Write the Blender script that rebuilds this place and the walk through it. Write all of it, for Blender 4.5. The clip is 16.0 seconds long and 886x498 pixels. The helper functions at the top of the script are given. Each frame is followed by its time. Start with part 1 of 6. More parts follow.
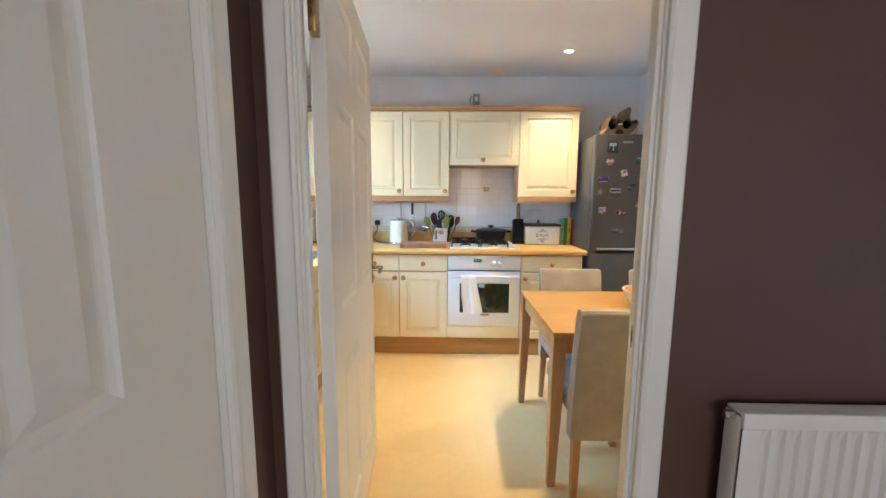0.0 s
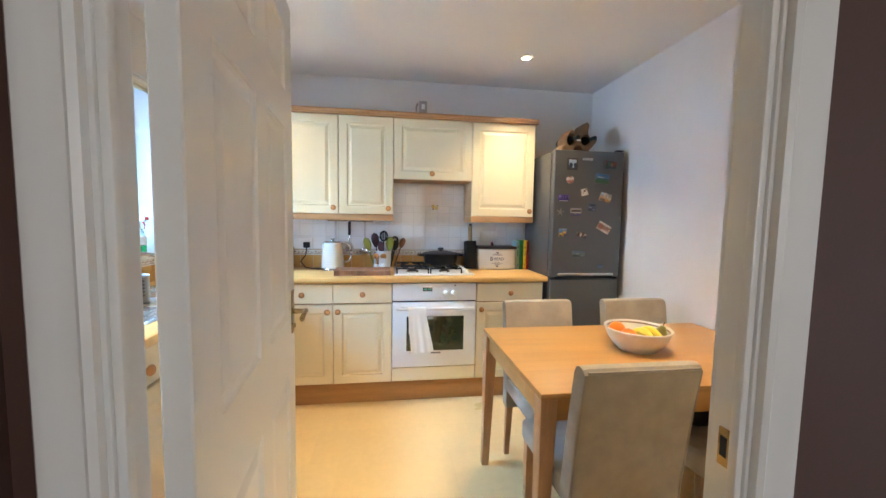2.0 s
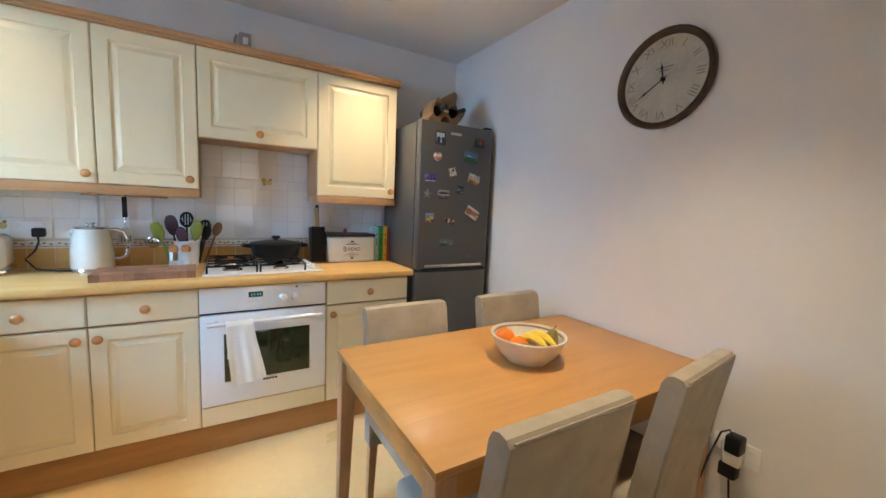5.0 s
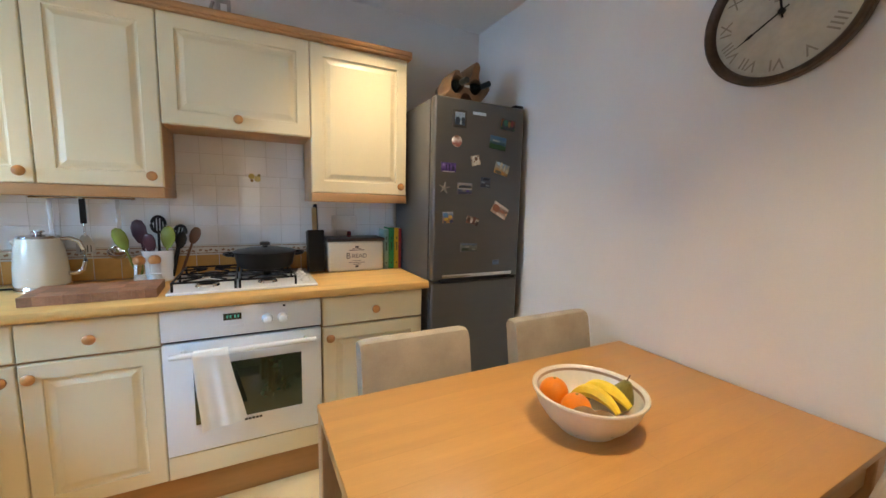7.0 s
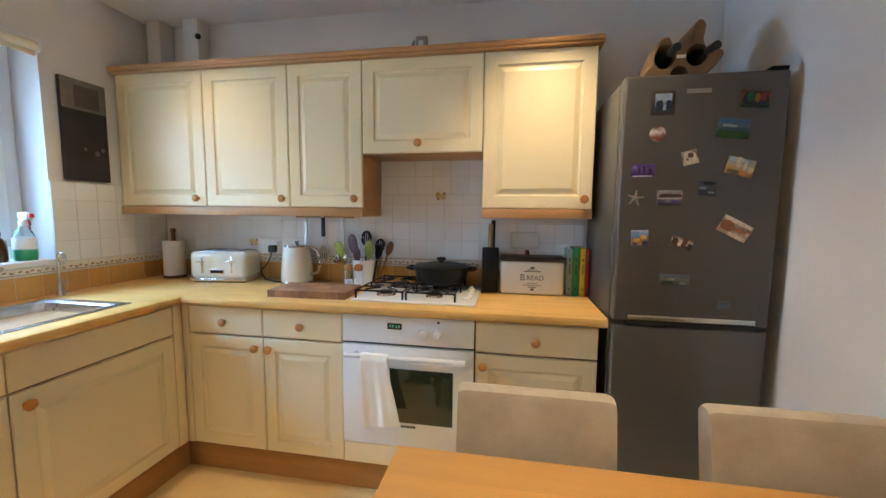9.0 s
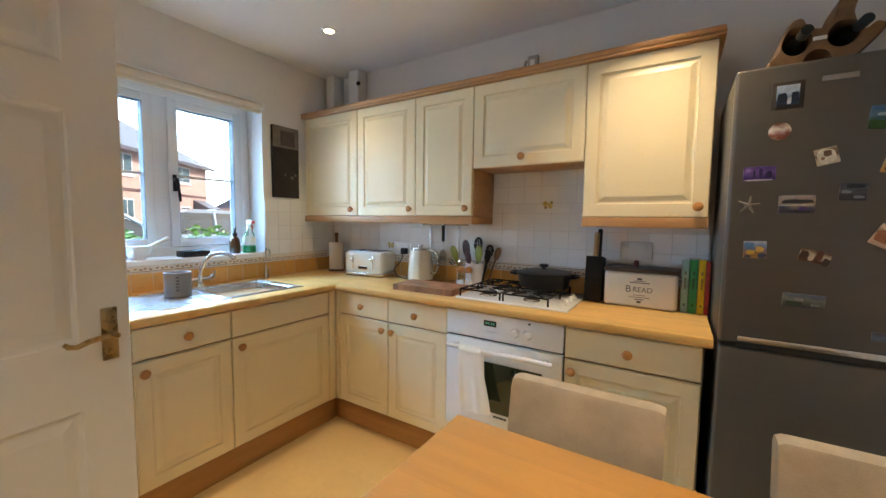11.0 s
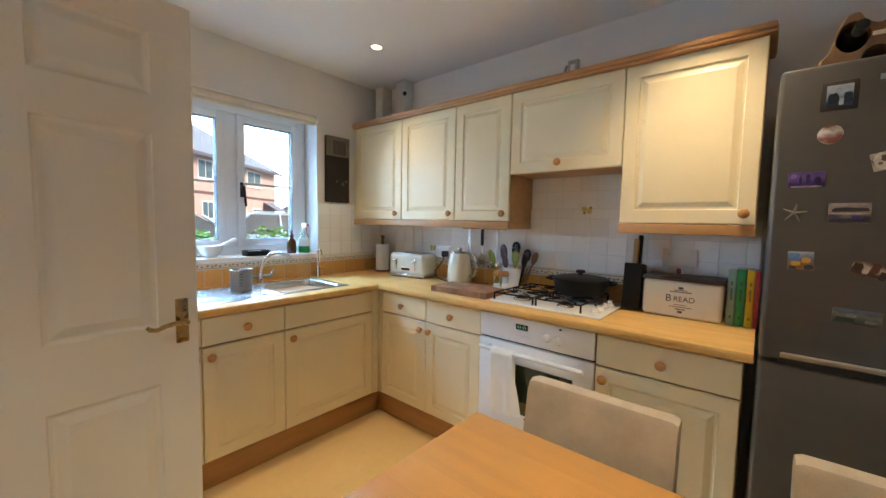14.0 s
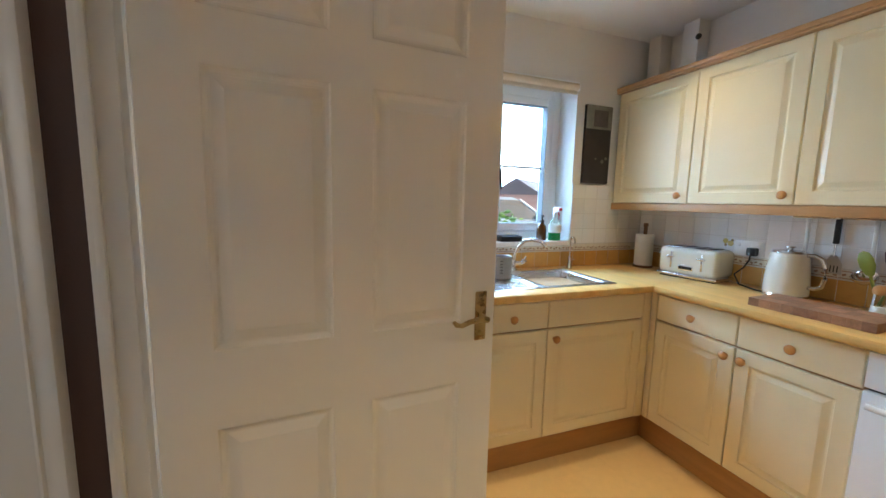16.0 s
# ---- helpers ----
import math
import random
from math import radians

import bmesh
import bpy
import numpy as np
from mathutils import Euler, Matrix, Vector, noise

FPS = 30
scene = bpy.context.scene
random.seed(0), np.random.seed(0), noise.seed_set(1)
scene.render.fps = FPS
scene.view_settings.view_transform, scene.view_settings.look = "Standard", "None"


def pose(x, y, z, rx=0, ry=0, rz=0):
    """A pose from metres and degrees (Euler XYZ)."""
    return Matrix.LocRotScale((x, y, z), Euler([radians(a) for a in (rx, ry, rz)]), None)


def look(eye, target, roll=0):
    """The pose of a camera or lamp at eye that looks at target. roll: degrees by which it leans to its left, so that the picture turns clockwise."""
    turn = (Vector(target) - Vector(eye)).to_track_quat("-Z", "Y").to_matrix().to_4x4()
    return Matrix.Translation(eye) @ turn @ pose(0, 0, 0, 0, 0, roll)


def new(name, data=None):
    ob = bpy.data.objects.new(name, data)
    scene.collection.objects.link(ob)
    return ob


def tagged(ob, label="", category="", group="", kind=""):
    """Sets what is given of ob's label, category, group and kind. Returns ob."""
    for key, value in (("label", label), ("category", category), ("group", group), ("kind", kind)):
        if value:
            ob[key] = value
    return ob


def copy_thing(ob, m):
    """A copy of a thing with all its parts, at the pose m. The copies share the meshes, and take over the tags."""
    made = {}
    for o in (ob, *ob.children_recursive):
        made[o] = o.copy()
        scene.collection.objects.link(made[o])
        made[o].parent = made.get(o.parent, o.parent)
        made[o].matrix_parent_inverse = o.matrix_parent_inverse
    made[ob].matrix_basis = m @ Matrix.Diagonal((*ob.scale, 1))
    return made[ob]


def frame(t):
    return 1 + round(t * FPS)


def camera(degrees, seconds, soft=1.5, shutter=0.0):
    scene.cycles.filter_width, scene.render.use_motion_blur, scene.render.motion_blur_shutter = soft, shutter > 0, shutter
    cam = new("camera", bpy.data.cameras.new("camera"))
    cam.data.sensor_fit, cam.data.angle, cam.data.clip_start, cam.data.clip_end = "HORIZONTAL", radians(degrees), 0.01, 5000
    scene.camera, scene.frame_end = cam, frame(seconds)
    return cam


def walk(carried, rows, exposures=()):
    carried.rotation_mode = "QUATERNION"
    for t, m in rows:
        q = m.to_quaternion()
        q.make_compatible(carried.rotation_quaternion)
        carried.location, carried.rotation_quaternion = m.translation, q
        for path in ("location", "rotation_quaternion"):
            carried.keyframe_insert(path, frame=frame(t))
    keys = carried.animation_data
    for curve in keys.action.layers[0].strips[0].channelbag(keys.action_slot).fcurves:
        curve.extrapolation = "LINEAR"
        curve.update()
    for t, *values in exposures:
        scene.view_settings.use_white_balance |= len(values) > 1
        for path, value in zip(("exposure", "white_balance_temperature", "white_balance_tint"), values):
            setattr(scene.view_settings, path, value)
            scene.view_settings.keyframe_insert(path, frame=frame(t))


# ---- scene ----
cam = camera(99.2, 16.0)
METRES, EYE, TILT, LEAN, TURN = 3.0, 1.31, 0.0, 0.0, 1.1
ROWS = [
    (0.0, 0.0, 0.0, 0.0, 0.04, -7.42, -0.33),
    (0.5, -0.0039, 0.041, 0.0024, -0.23, -6.98, -0.56),
    (1.0, -0.0022, 0.0722, 0.001, -0.52, -6.01, -1.16),
    (1.5, -0.0043, 0.1043, -0.0016, -3.62, -6.15, -1.02),
    (2.0, -0.0135, 0.1487, -0.0001, -9.33, -4.44, -0.97),
    (2.5, -0.0214, 0.1855, -0.0027, -14.11, -5.38, -1.15),
    (3.0, -0.0132, 0.2269, -0.0048, -19.43, -5.96, -1.56),
    (3.5, 0.001, 0.2686, -0.0038, -25.5, -5.52, -1.52),
    (6.0, 0.0522, 0.3634, -0.0043, -32.56, -6.53, -2.3),
    (6.5, 0.0725, 0.4072, -0.0017, -32.77, -6.25, -1.78),
    (7.0, 0.1099, 0.4388, -0.003, -28.11, -6.87, -1.37),
    (7.5, 0.1578, 0.4665, 0.0004, -17.89, -6.75, -2.19),
    (8.0, 0.1764, 0.488, 0.001, -12.66, -6.13, -0.47),
    (8.5, 0.2005, 0.4987, 0.0008, -4.97, -5.46, 0.23),
    (9.0, 0.2455, 0.4936, 0.0026, 8.68, -5.46, -0.54),
    (9.5, 0.2678, 0.4842, 0.0028, 17.94, -4.75, -0.88),
    (10.0, 0.2836, 0.4735, -0.0008, 25.95, -5.33, -1.11),
    (12.5, 0.4037, 0.4592, 0.0082, 32.48, -3.45, -0.81),
    (13.0, 0.406, 0.4594, 0.0085, 32.36, -3.36, -0.9),
    (13.5, 0.3997, 0.4605, 0.008, 34.79, -3.38, -1.07),
    (14.0, 0.3748, 0.4611, 0.0074, 39.02, -4.17, -1.09),
    (14.5, 0.3379, 0.4537, 0.0075, 44.43, -5.35, -0.81),
    (15.0, 0.2996, 0.4427, 0.0025, 52.09, -6.6, -1.3),
    (15.5, 0.2583, 0.4361, 0.0011, 61.34, -7.33, -1.8),
    (16.0, 0.2137, 0.4313, 0.0039, 68.75, -7.18, -1.34),
]
walk(cam, [(t, pose(0, 0, EYE, TILT, LEAN, TURN) @ pose(METRES * x, METRES * y, METRES * z, 90 + pitch, roll, yaw)) for t, x, y, z, yaw, pitch, roll in ROWS],
     exposures=[(0.0, 0.82, 6250, 10), (3.5, 0.52, 6100, 11), (7.0, 0.24, 6500, 11), (9.0, 0.16, 6850, 12), (12.5, 0.05, 6950, 12), (16.0, 0.08, 6900, 12)])
SKY, WINDOW_W, SIDE_W, HALL_FILL_W = 0.15, 400.0, 300.0, 12.5

# ---------------------------------------------------------------- world and light
world = bpy.data.worlds.new("sky")
scene.world = world
world.use_nodes = True
wn = world.node_tree
sky = wn.nodes.new("ShaderNodeTexSky")
sky.sky_type, sky.sun_disc = "NISHITA", False
sky.sun_elevation, sky.sun_rotation = radians(42), radians(60)
sky.air_density, sky.dust_density = 1.0, 3.0
wn.nodes["Background"].inputs["Strength"].default_value = SKY
wn.links.new(sky.outputs[0], wn.nodes["Background"].inputs["Color"])

sun = new("sun", bpy.data.lights.new("sun", "SUN"))
sun.data.energy, sun.data.angle, sun.data.color = 5.0, radians(12), (1.0, 0.95, 0.88)
sun.matrix_world = look((10, 17, 18), (0, 0, 0))


def area_lamp(name, place, target, w, h, energy, color):
    ob = new(name, bpy.data.lights.new(name, "AREA"))
    ob.data.shape, ob.data.size, ob.data.size_y = "RECTANGLE", w, h
    ob.data.energy, ob.data.color = energy, color
    ob.matrix_world = look(place, target)
    return ob


area_lamp("window_daylight", (-2.75, 2.35, 3.0), (-0.9, 2.4, 1.0), 2.0, 1.2, WINDOW_W, (0.22, 0.53, 1.0))
area_lamp("side_daylight", (-5.5, 1.0, 1.3), (1.0, 2.2, 2.0), 2.4, 1.6, SIDE_W, (0.36, 0.64, 1.0))
# Fill lamp behind the viewpoint, added to light the hall; no window known there.
area_lamp("hall_fill_lamp", (0.75, -2.06, 1.45), (0.75, 0, 1.2), 1.1, 1.2, HALL_FILL_W, (1.0, 0.93, 0.86))
SPOTS = [(0.875, 3.0, 58.0), (-0.82, 3.0, 20.0), (0.875, 1.63, 74.0), (-0.82, 1.63, 46.0)]
for sx, sy, watts in SPOTS:
    ob = new("downlight_lamp", bpy.data.lights.new("downlight_lamp", "SPOT"))
    ob.data.energy, ob.data.color = watts, (1.0, 0.81, 0.54)
    ob.data.spot_size, ob.data.spot_blend, ob.data.shadow_soft_size = radians(97), 1.0, 0.016
    ob.matrix_world = look((sx, sy - 0.03, 2.395), (sx, sy - 0.029, 0))


# ---------------------------------------------------------------- materials
def mat(name, color, rough=0.5, metal=0.0, var=0.08, scale=6.0, fine=90.0, bump=0.05, stretch=(1, 1, 1), spec=0.5, coat=0.0, grain=0.0):
    """A surface with broad stains, fine grain, uneven gloss and slight relief."""
    m = bpy.data.materials.new(name)
    m.use_nodes = True
    t = m.node_tree
    b = t.nodes["Principled BSDF"]
    b.inputs["Metallic"].default_value = metal
    b.inputs["Specular IOR Level"].default_value = spec
    b.inputs["Coat Weight"].default_value = coat
    co = t.nodes.new("ShaderNodeTexCoord")
    mp = t.nodes.new("ShaderNodeMapping")
    mp.inputs["Scale"].default_value = stretch
    t.links.new(co.outputs["Object"], mp.inputs["Vector"])
    n1, n2 = t.nodes.new("ShaderNodeTexNoise"), t.nodes.new("ShaderNodeTexNoise")
    n1.inputs["Scale"].default_value, n2.inputs["Scale"].default_value = scale, fine
    n1.inputs["Detail"].default_value = 4
    for n in (n1, n2):
        t.links.new(mp.outputs[0], n.inputs["Vector"])
    mixf = t.nodes.new("ShaderNodeMath")
    mixf.operation = "MULTIPLY_ADD"
    mixf.inputs[1].default_value = 0.35 + grain
    t.links.new(n2.outputs[0], mixf.inputs[0])
    t.links.new(n1.outputs[0], mixf.inputs[2])
    ramp = t.nodes.new("ShaderNodeValToRGB")
    lo, hi = [max(0, c * (1 - var)) for c in color], [min(1, c * (1 + var)) for c in color]
    ramp.color_ramp.elements[0].position, ramp.color_ramp.elements[1].position = 0.42, 0.95
    ramp.color_ramp.elements[0].color, ramp.color_ramp.elements[1].color = (*lo, 1), (*hi, 1)
    t.links.new(mixf.outputs[0], ramp.inputs[0])
    t.links.new(ramp.outputs[0], b.inputs["Base Color"])
    mr = t.nodes.new("ShaderNodeMapRange")
    mr.inputs["To Min"].default_value, mr.inputs["To Max"].default_value = max(0.02, rough - 0.07), min(1, rough + 0.07)
    t.links.new(n1.outputs[0], mr.inputs[0])
    t.links.new(mr.outputs[0], b.inputs["Roughness"])
    if bump:
        bp = t.nodes.new("ShaderNodeBump")
        bp.inputs["Strength"].default_value, bp.inputs["Distance"].default_value = bump, 0.004
        t.links.new(n2.outputs[0], bp.inputs["Height"])
        t.links.new(bp.outputs[0], b.inputs["Normal"])
    return m


def vary(m, amount=0.06):
    """Lets each separate piece differ slightly in tone."""
    t = m.node_tree
    b = t.nodes["Principled BSDF"]
    info, mr, hsv = t.nodes.new("ShaderNodeObjectInfo"), t.nodes.new("ShaderNodeMapRange"), t.nodes.new("ShaderNodeHueSaturation")
    mr.inputs["To Min"].default_value, mr.inputs["To Max"].default_value = 1 - amount, 1 + amount
    src = b.inputs["Base Color"].links[0].from_socket
    t.links.new(info.outputs["Random"], mr.inputs[0])
    t.links.new(mr.outputs[0], hsv.inputs["Value"])
    t.links.new(src, hsv.inputs["Color"])
    t.links.new(hsv.outputs[0], b.inputs["Base Color"])
    return m


def glow(name, color, strength):
    m = bpy.data.materials.new(name)
    m.use_nodes = True
    b = m.node_tree.nodes["Principled BSDF"]
    b.inputs["Base Color"].default_value = (*color, 1)
    b.inputs["Emission Color"].default_value = (*color, 1)
    b.inputs["Emission Strength"].default_value = strength
    return m


def glass(name, color=(1, 1, 1), rough=0.0):
    m = bpy.data.materials.new(name)
    m.use_nodes = True
    b = m.node_tree.nodes["Principled BSDF"]
    b.inputs["Base Color"].default_value = (*color, 1)
    b.inputs["Transmission Weight"].default_value, b.inputs["Roughness"].default_value = 1.0, rough
    b.inputs["IOR"].default_value = 1.45
    return m


def brick_mat(name, c1, c2, mortar):
    m = bpy.data.materials.new(name)
    m.use_nodes = True
    t = m.node_tree
    b = t.nodes["Principled BSDF"]
    co, mp, br = t.nodes.new("ShaderNodeTexCoord"), t.nodes.new("ShaderNodeMapping"), t.nodes.new("ShaderNodeTexBrick")
    mp.inputs["Rotation"].default_value = (radians(90), 0, 0)
    br.inputs["Color1"].default_value, br.inputs["Color2"].default_value, br.inputs["Mortar"].default_value = (*c1, 1), (*c2, 1), (*mortar, 1)
    br.inputs["Scale"].default_value, br.inputs["Brick Width"].default_value, br.inputs["Row Height"].default_value = 1.0, 0.225, 0.075
    br.inputs["Mortar Size"].default_value = 0.006
    t.links.new(co.outputs["Object"], mp.inputs[0])
    t.links.new(mp.outputs[0], br.inputs["Vector"])
    t.links.new(br.outputs[0], b.inputs["Base Color"])
    b.inputs["Roughness"].default_value = 0.9
    return m


def picture_mat(name, stops, scale=14.0, seed=0.0, angle=0.0):
    """A small printed picture: soft bands and patches in a few inks."""
    m = bpy.data.materials.new(name)
    m.use_nodes = True
    t = m.node_tree
    b = t.nodes["Principled BSDF"]
    co, mp, nz, ramp = t.nodes.new("ShaderNodeTexCoord"), t.nodes.new("ShaderNodeMapping"), t.nodes.new("ShaderNodeTexNoise"), t.nodes.new("ShaderNodeValToRGB")
    mp.inputs["Location"].default_value = (seed, seed * 2, seed * 3)
    nz.inputs["Scale"].default_value, nz.inputs["Detail"].default_value = scale, 3
    sep, add = t.nodes.new("ShaderNodeSeparateXYZ"), t.nodes.new("ShaderNodeMath")
    add.operation = "MULTIPLY_ADD"
    add.inputs[1].default_value = 0.55
    t.links.new(co.outputs["Generated"], sep.inputs[0])
    t.links.new(co.outputs["Object"], mp.inputs[0])
    t.links.new(mp.outputs[0], nz.inputs["Vector"])
    t.links.new(sep.outputs[2], add.inputs[0])
    half = t.nodes.new("ShaderNodeMath")
    half.operation = "MULTIPLY"
    half.inputs[1].default_value = 0.5
    t.links.new(nz.outputs[0], half.inputs[0])
    t.links.new(half.outputs[0], add.inputs[2])
    el = ramp.color_ramp.elements
    while len(el) < len(stops):
        el.new(0.5)
    for i, c in enumerate(stops):
        el[i].position = 0.18 + 0.62 * i / (len(stops) - 1)
        el[i].color = (*c, 1)
    t.links.new(add.outputs[0], ramp.inputs[0])
    t.links.new(ramp.outputs[0], b.inputs["Base Color"])
    b.inputs["Roughness"].default_value = 0.3
    return m


M_WALL = mat("wall_paint", (0.76, 0.735, 0.71), 0.75, var=0.03, scale=3, fine=160, bump=0.06)
M_CEIL = mat("ceiling_paint", (0.82, 0.81, 0.79), 0.85, var=0.02, scale=3, fine=120, bump=0.05)
M_BROWN = mat("brown_paint", (0.092, 0.046, 0.034), 0.6, var=0.08, scale=3, fine=160, bump=0.06)
M_FLOOR = mat("cream_vinyl", (0.82, 0.58, 0.27), 0.3, var=0.06, scale=2.2, fine=26, bump=0.02, grain=0.1)
M_HALLFLOOR = mat("hall_carpet", (0.30, 0.25, 0.20), 0.95, var=0.15, scale=20, fine=500, bump=0.5)
M_GLOSS = mat("white_gloss_paint", (0.80, 0.78, 0.74), 0.33, var=0.004, scale=1.5, fine=40, bump=0)
M_UPVC = mat("white_upvc", (0.82, 0.83, 0.84), 0.3, var=0.02, fine=60, bump=0.01)
M_CREAM = mat("cream_cabinet_foil", (0.81, 0.685, 0.435), 0.34, var=0.025, scale=4, fine=120, bump=0.02)
M_BEECH = mat("beech_laminate", (0.72, 0.43, 0.14), 0.4, var=0.16, scale=3, fine=30, bump=0.03, stretch=(1, 6, 6))
M_TRIM = mat("beech_trim", (0.50, 0.27, 0.115), 0.42, var=0.14, scale=4, fine=40, bump=0.03, stretch=(1, 6, 8))
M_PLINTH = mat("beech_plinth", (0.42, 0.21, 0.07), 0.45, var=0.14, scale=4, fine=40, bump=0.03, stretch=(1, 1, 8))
M_TABLE = mat("beech_table", (0.56, 0.275, 0.075), 0.34, var=0.09, scale=3, fine=28, bump=0.02, stretch=(1, 9, 9))


def staves(m, width=0.095, length=1.3, amount=0.09):
    """Long glued strips of slightly different tone along the object's x axis."""
    t = m.node_tree
    b = t.nodes["Principled BSDF"]
    co, br, mix = t.nodes.new("ShaderNodeTexCoord"), t.nodes.new("ShaderNodeTexBrick"), t.nodes.new("ShaderNodeMixRGB")
    br.inputs["Color1"].default_value, br.inputs["Color2"].default_value = (1 - amount,) * 3 + (1,), (1.0, 1.0, 1.0, 1)
    br.inputs["Mortar"].default_value = (1 - 2 * amount,) * 3 + (1,)
    br.inputs["Scale"].default_value, br.inputs["Mortar Size"].default_value = 1.0, 0.0006
    br.inputs["Brick Width"].default_value, br.inputs["Row Height"].default_value = length, width
    mix.blend_type, mix.inputs[0].default_value = "MULTIPLY", 1.0
    src = b.inputs["Base Color"].links[0].from_socket
    t.links.new(co.outputs["Object"], br.inputs["Vector"])
    t.links.new(src, mix.inputs[1])
    t.links.new(br.outputs[0], mix.inputs[2])
    t.links.new(mix.outputs[0], b.inputs["Base Color"])
    return m


staves(M_TABLE)
staves(M_FLOOR, 0.305, 0.305, 0.045)
M_LEG = mat("beech_leg", (0.50, 0.27, 0.12), 0.45, var=0.16, scale=5, fine=40, bump=0.03, stretch=(9, 9, 1))
M_KNOB = mat("varnished_knob", (0.52, 0.225, 0.06), 0.3, var=0.15, scale=30, fine=200, coat=0.4)
M_FABRIC = mat("woven_linen", (0.42, 0.36, 0.28), 0.95, var=0.14, scale=12, fine=300, bump=0.12, spec=0.15)
M_PIPING = mat("linen_piping", (0.37, 0.32, 0.26), 0.95, var=0.1, scale=12, fine=420, bump=0.3, spec=0.1)
M_STEEL = mat("stainless_steel", (0.62, 0.62, 0.62), 0.26, metal=1.0, var=0.05, scale=5, fine=300, bump=0.01)
M_CHROME = mat("chrome", (0.75, 0.75, 0.76), 0.1, metal=1.0, var=0.02, bump=0)
M_FRIDGE = mat("silver_fridge_steel", (0.125, 0.12, 0.112), 0.38, metal=0.5, var=0.04, scale=3, fine=240, bump=0.01, stretch=(1, 1, 12))
M_DARK = mat("dark_gap", (0.02, 0.02, 0.02), 0.8)
M_BLACK = mat("black_plastic", (0.009, 0.009, 0.010), 0.42, var=0.2, fine=200, spec=0.3)
M_IRON = mat("black_cast_iron", (0.006, 0.006, 0.007), 0.38, var=0.25, fine=240, bump=0.03, spec=0.22)
M_ENAMEL = mat("white_enamel", (0.84, 0.84, 0.83), 0.16, var=0.015, bump=0, coat=0.3)
M_OVENGLASS = mat("dark_oven_glass", (0.020, 0.030, 0.012), 0.08, var=0.1, bump=0, coat=0.5)
M_TILE = vary(mat("white_glazed_tile", (0.80, 0.80, 0.80), 0.14, var=0.02, scale=8, fine=40, bump=0.02, coat=0.2), 0.03)
M_GROUT = mat("grey_grout", (0.62, 0.61, 0.59), 0.9, var=0.08, fine=300)
M_OTILE = vary(mat("ochre_glazed_tile", (0.60, 0.33, 0.10), 0.16, var=0.12, scale=12, fine=60, bump=0.02, coat=0.2), 0.08)
M_BTILE = vary(mat("border_tile", (0.72, 0.68, 0.60), 0.2, var=0.05, scale=12), 0.04)
M_MOTIF = mat("brown_relief_motif", (0.34, 0.20, 0.12), 0.35, var=0.2, scale=60)
M_TOWEL = mat("cream_towel", (0.90, 0.88, 0.82), 0.97, var=0.03, scale=15, fine=260, bump=0.04, spec=0.1)
M_APPL = mat("cream_appliance_enamel", (0.80, 0.76, 0.64), 0.2, var=0.02, bump=0, coat=0.5)
M_BRASS = mat("antique_brass", (0.42, 0.30, 0.14), 0.28, metal=1.0, var=0.2, scale=40, bump=0.02)
M_BOARD = mat("walnut_endgrain", (0.33, 0.16, 0.085), 0.5, var=0.35, scale=22, fine=120, bump=0.05, stretch=(1, 4, 1))
M_PAPER = mat("white_kitchen_paper", (0.84, 0.83, 0.80), 0.95, var=0.03, fine=220, bump=0.4)
M_OLIVE = mat("dark_brown_wood", (0.16, 0.07, 0.03), 0.5, var=0.25, scale=20)
M_CORK = mat("carved_teak", (0.21, 0.115, 0.052), 0.6, var=0.35, scale=14, fine=80, bump=0.3)
M_BOTTLE = mat("dark_bottle_glass", (0.008, 0.012, 0.01), 0.08, var=0.1, bump=0, coat=0.5)
M_CERAMIC = mat("cream_stoneware", (0.70, 0.62, 0.50), 0.3, var=0.08, scale=18, fine=120, bump=0.03, coat=0.3)
M_CERAMIC2 = mat("pale_stoneware_glaze", (0.74, 0.67, 0.55), 0.2, var=0.06, scale=18, coat=0.4)
M_STRIPE = mat("brown_glaze_stripe", (0.30, 0.19, 0.11), 0.3, var=0.15, scale=20)
M_ORANGE = mat("orange_peel", (0.80, 0.21, 0.003), 0.42, var=0.08, scale=20, fine=260, bump=0.35)
M_BANANA = mat("banana_skin", (0.80, 0.56, 0.03), 0.45, var=0.15, scale=14, fine=60, bump=0.05)
M_BANTIP = mat("banana_stem", (0.28, 0.22, 0.05), 0.6, var=0.3, scale=30)
M_PEAR = mat("pear_skin", (0.22, 0.17, 0.03), 0.4, var=0.35, scale=25, fine=150)
M_CLOCKRIM = mat("bronze_clock_rim", (0.070, 0.045, 0.032), 0.38, metal=0.35, var=0.3, scale=20)
M_CLOCKFACE = mat("aged_paper_dial", (0.47, 0.44, 0.36), 0.55, var=0.18, scale=8, fine=60)
M_NUMERAL = mat("faded_numerals", (0.27, 0.235, 0.19), 0.7, var=0.15)
M_RAD = mat("radiator_enamel", (0.76, 0.74, 0.70), 0.3, var=0.02, bump=0, coat=0.2)
M_BLIND = mat("cream_roller_blind", (0.70, 0.62, 0.50), 0.8, var=0.05, fine=300, bump=0.2)
M_GREEN = mat("olive_silicone", (0.20, 0.22, 0.02), 0.5, var=0.1)
M_PURPLE = mat("aubergine_silicone", (0.06, 0.015, 0.025), 0.5, var=0.1)
M_AMBER = mat("amber_bottle", (0.075, 0.025, 0.008), 0.12, var=0.1, bump=0, coat=0.4)
M_LIQUID = mat("green_liquid", (0.02, 0.42, 0.15), 0.15, var=0.05, bump=0)
M_RED = mat("red_plastic", (0.55, 0.03, 0.03), 0.35, var=0.05)
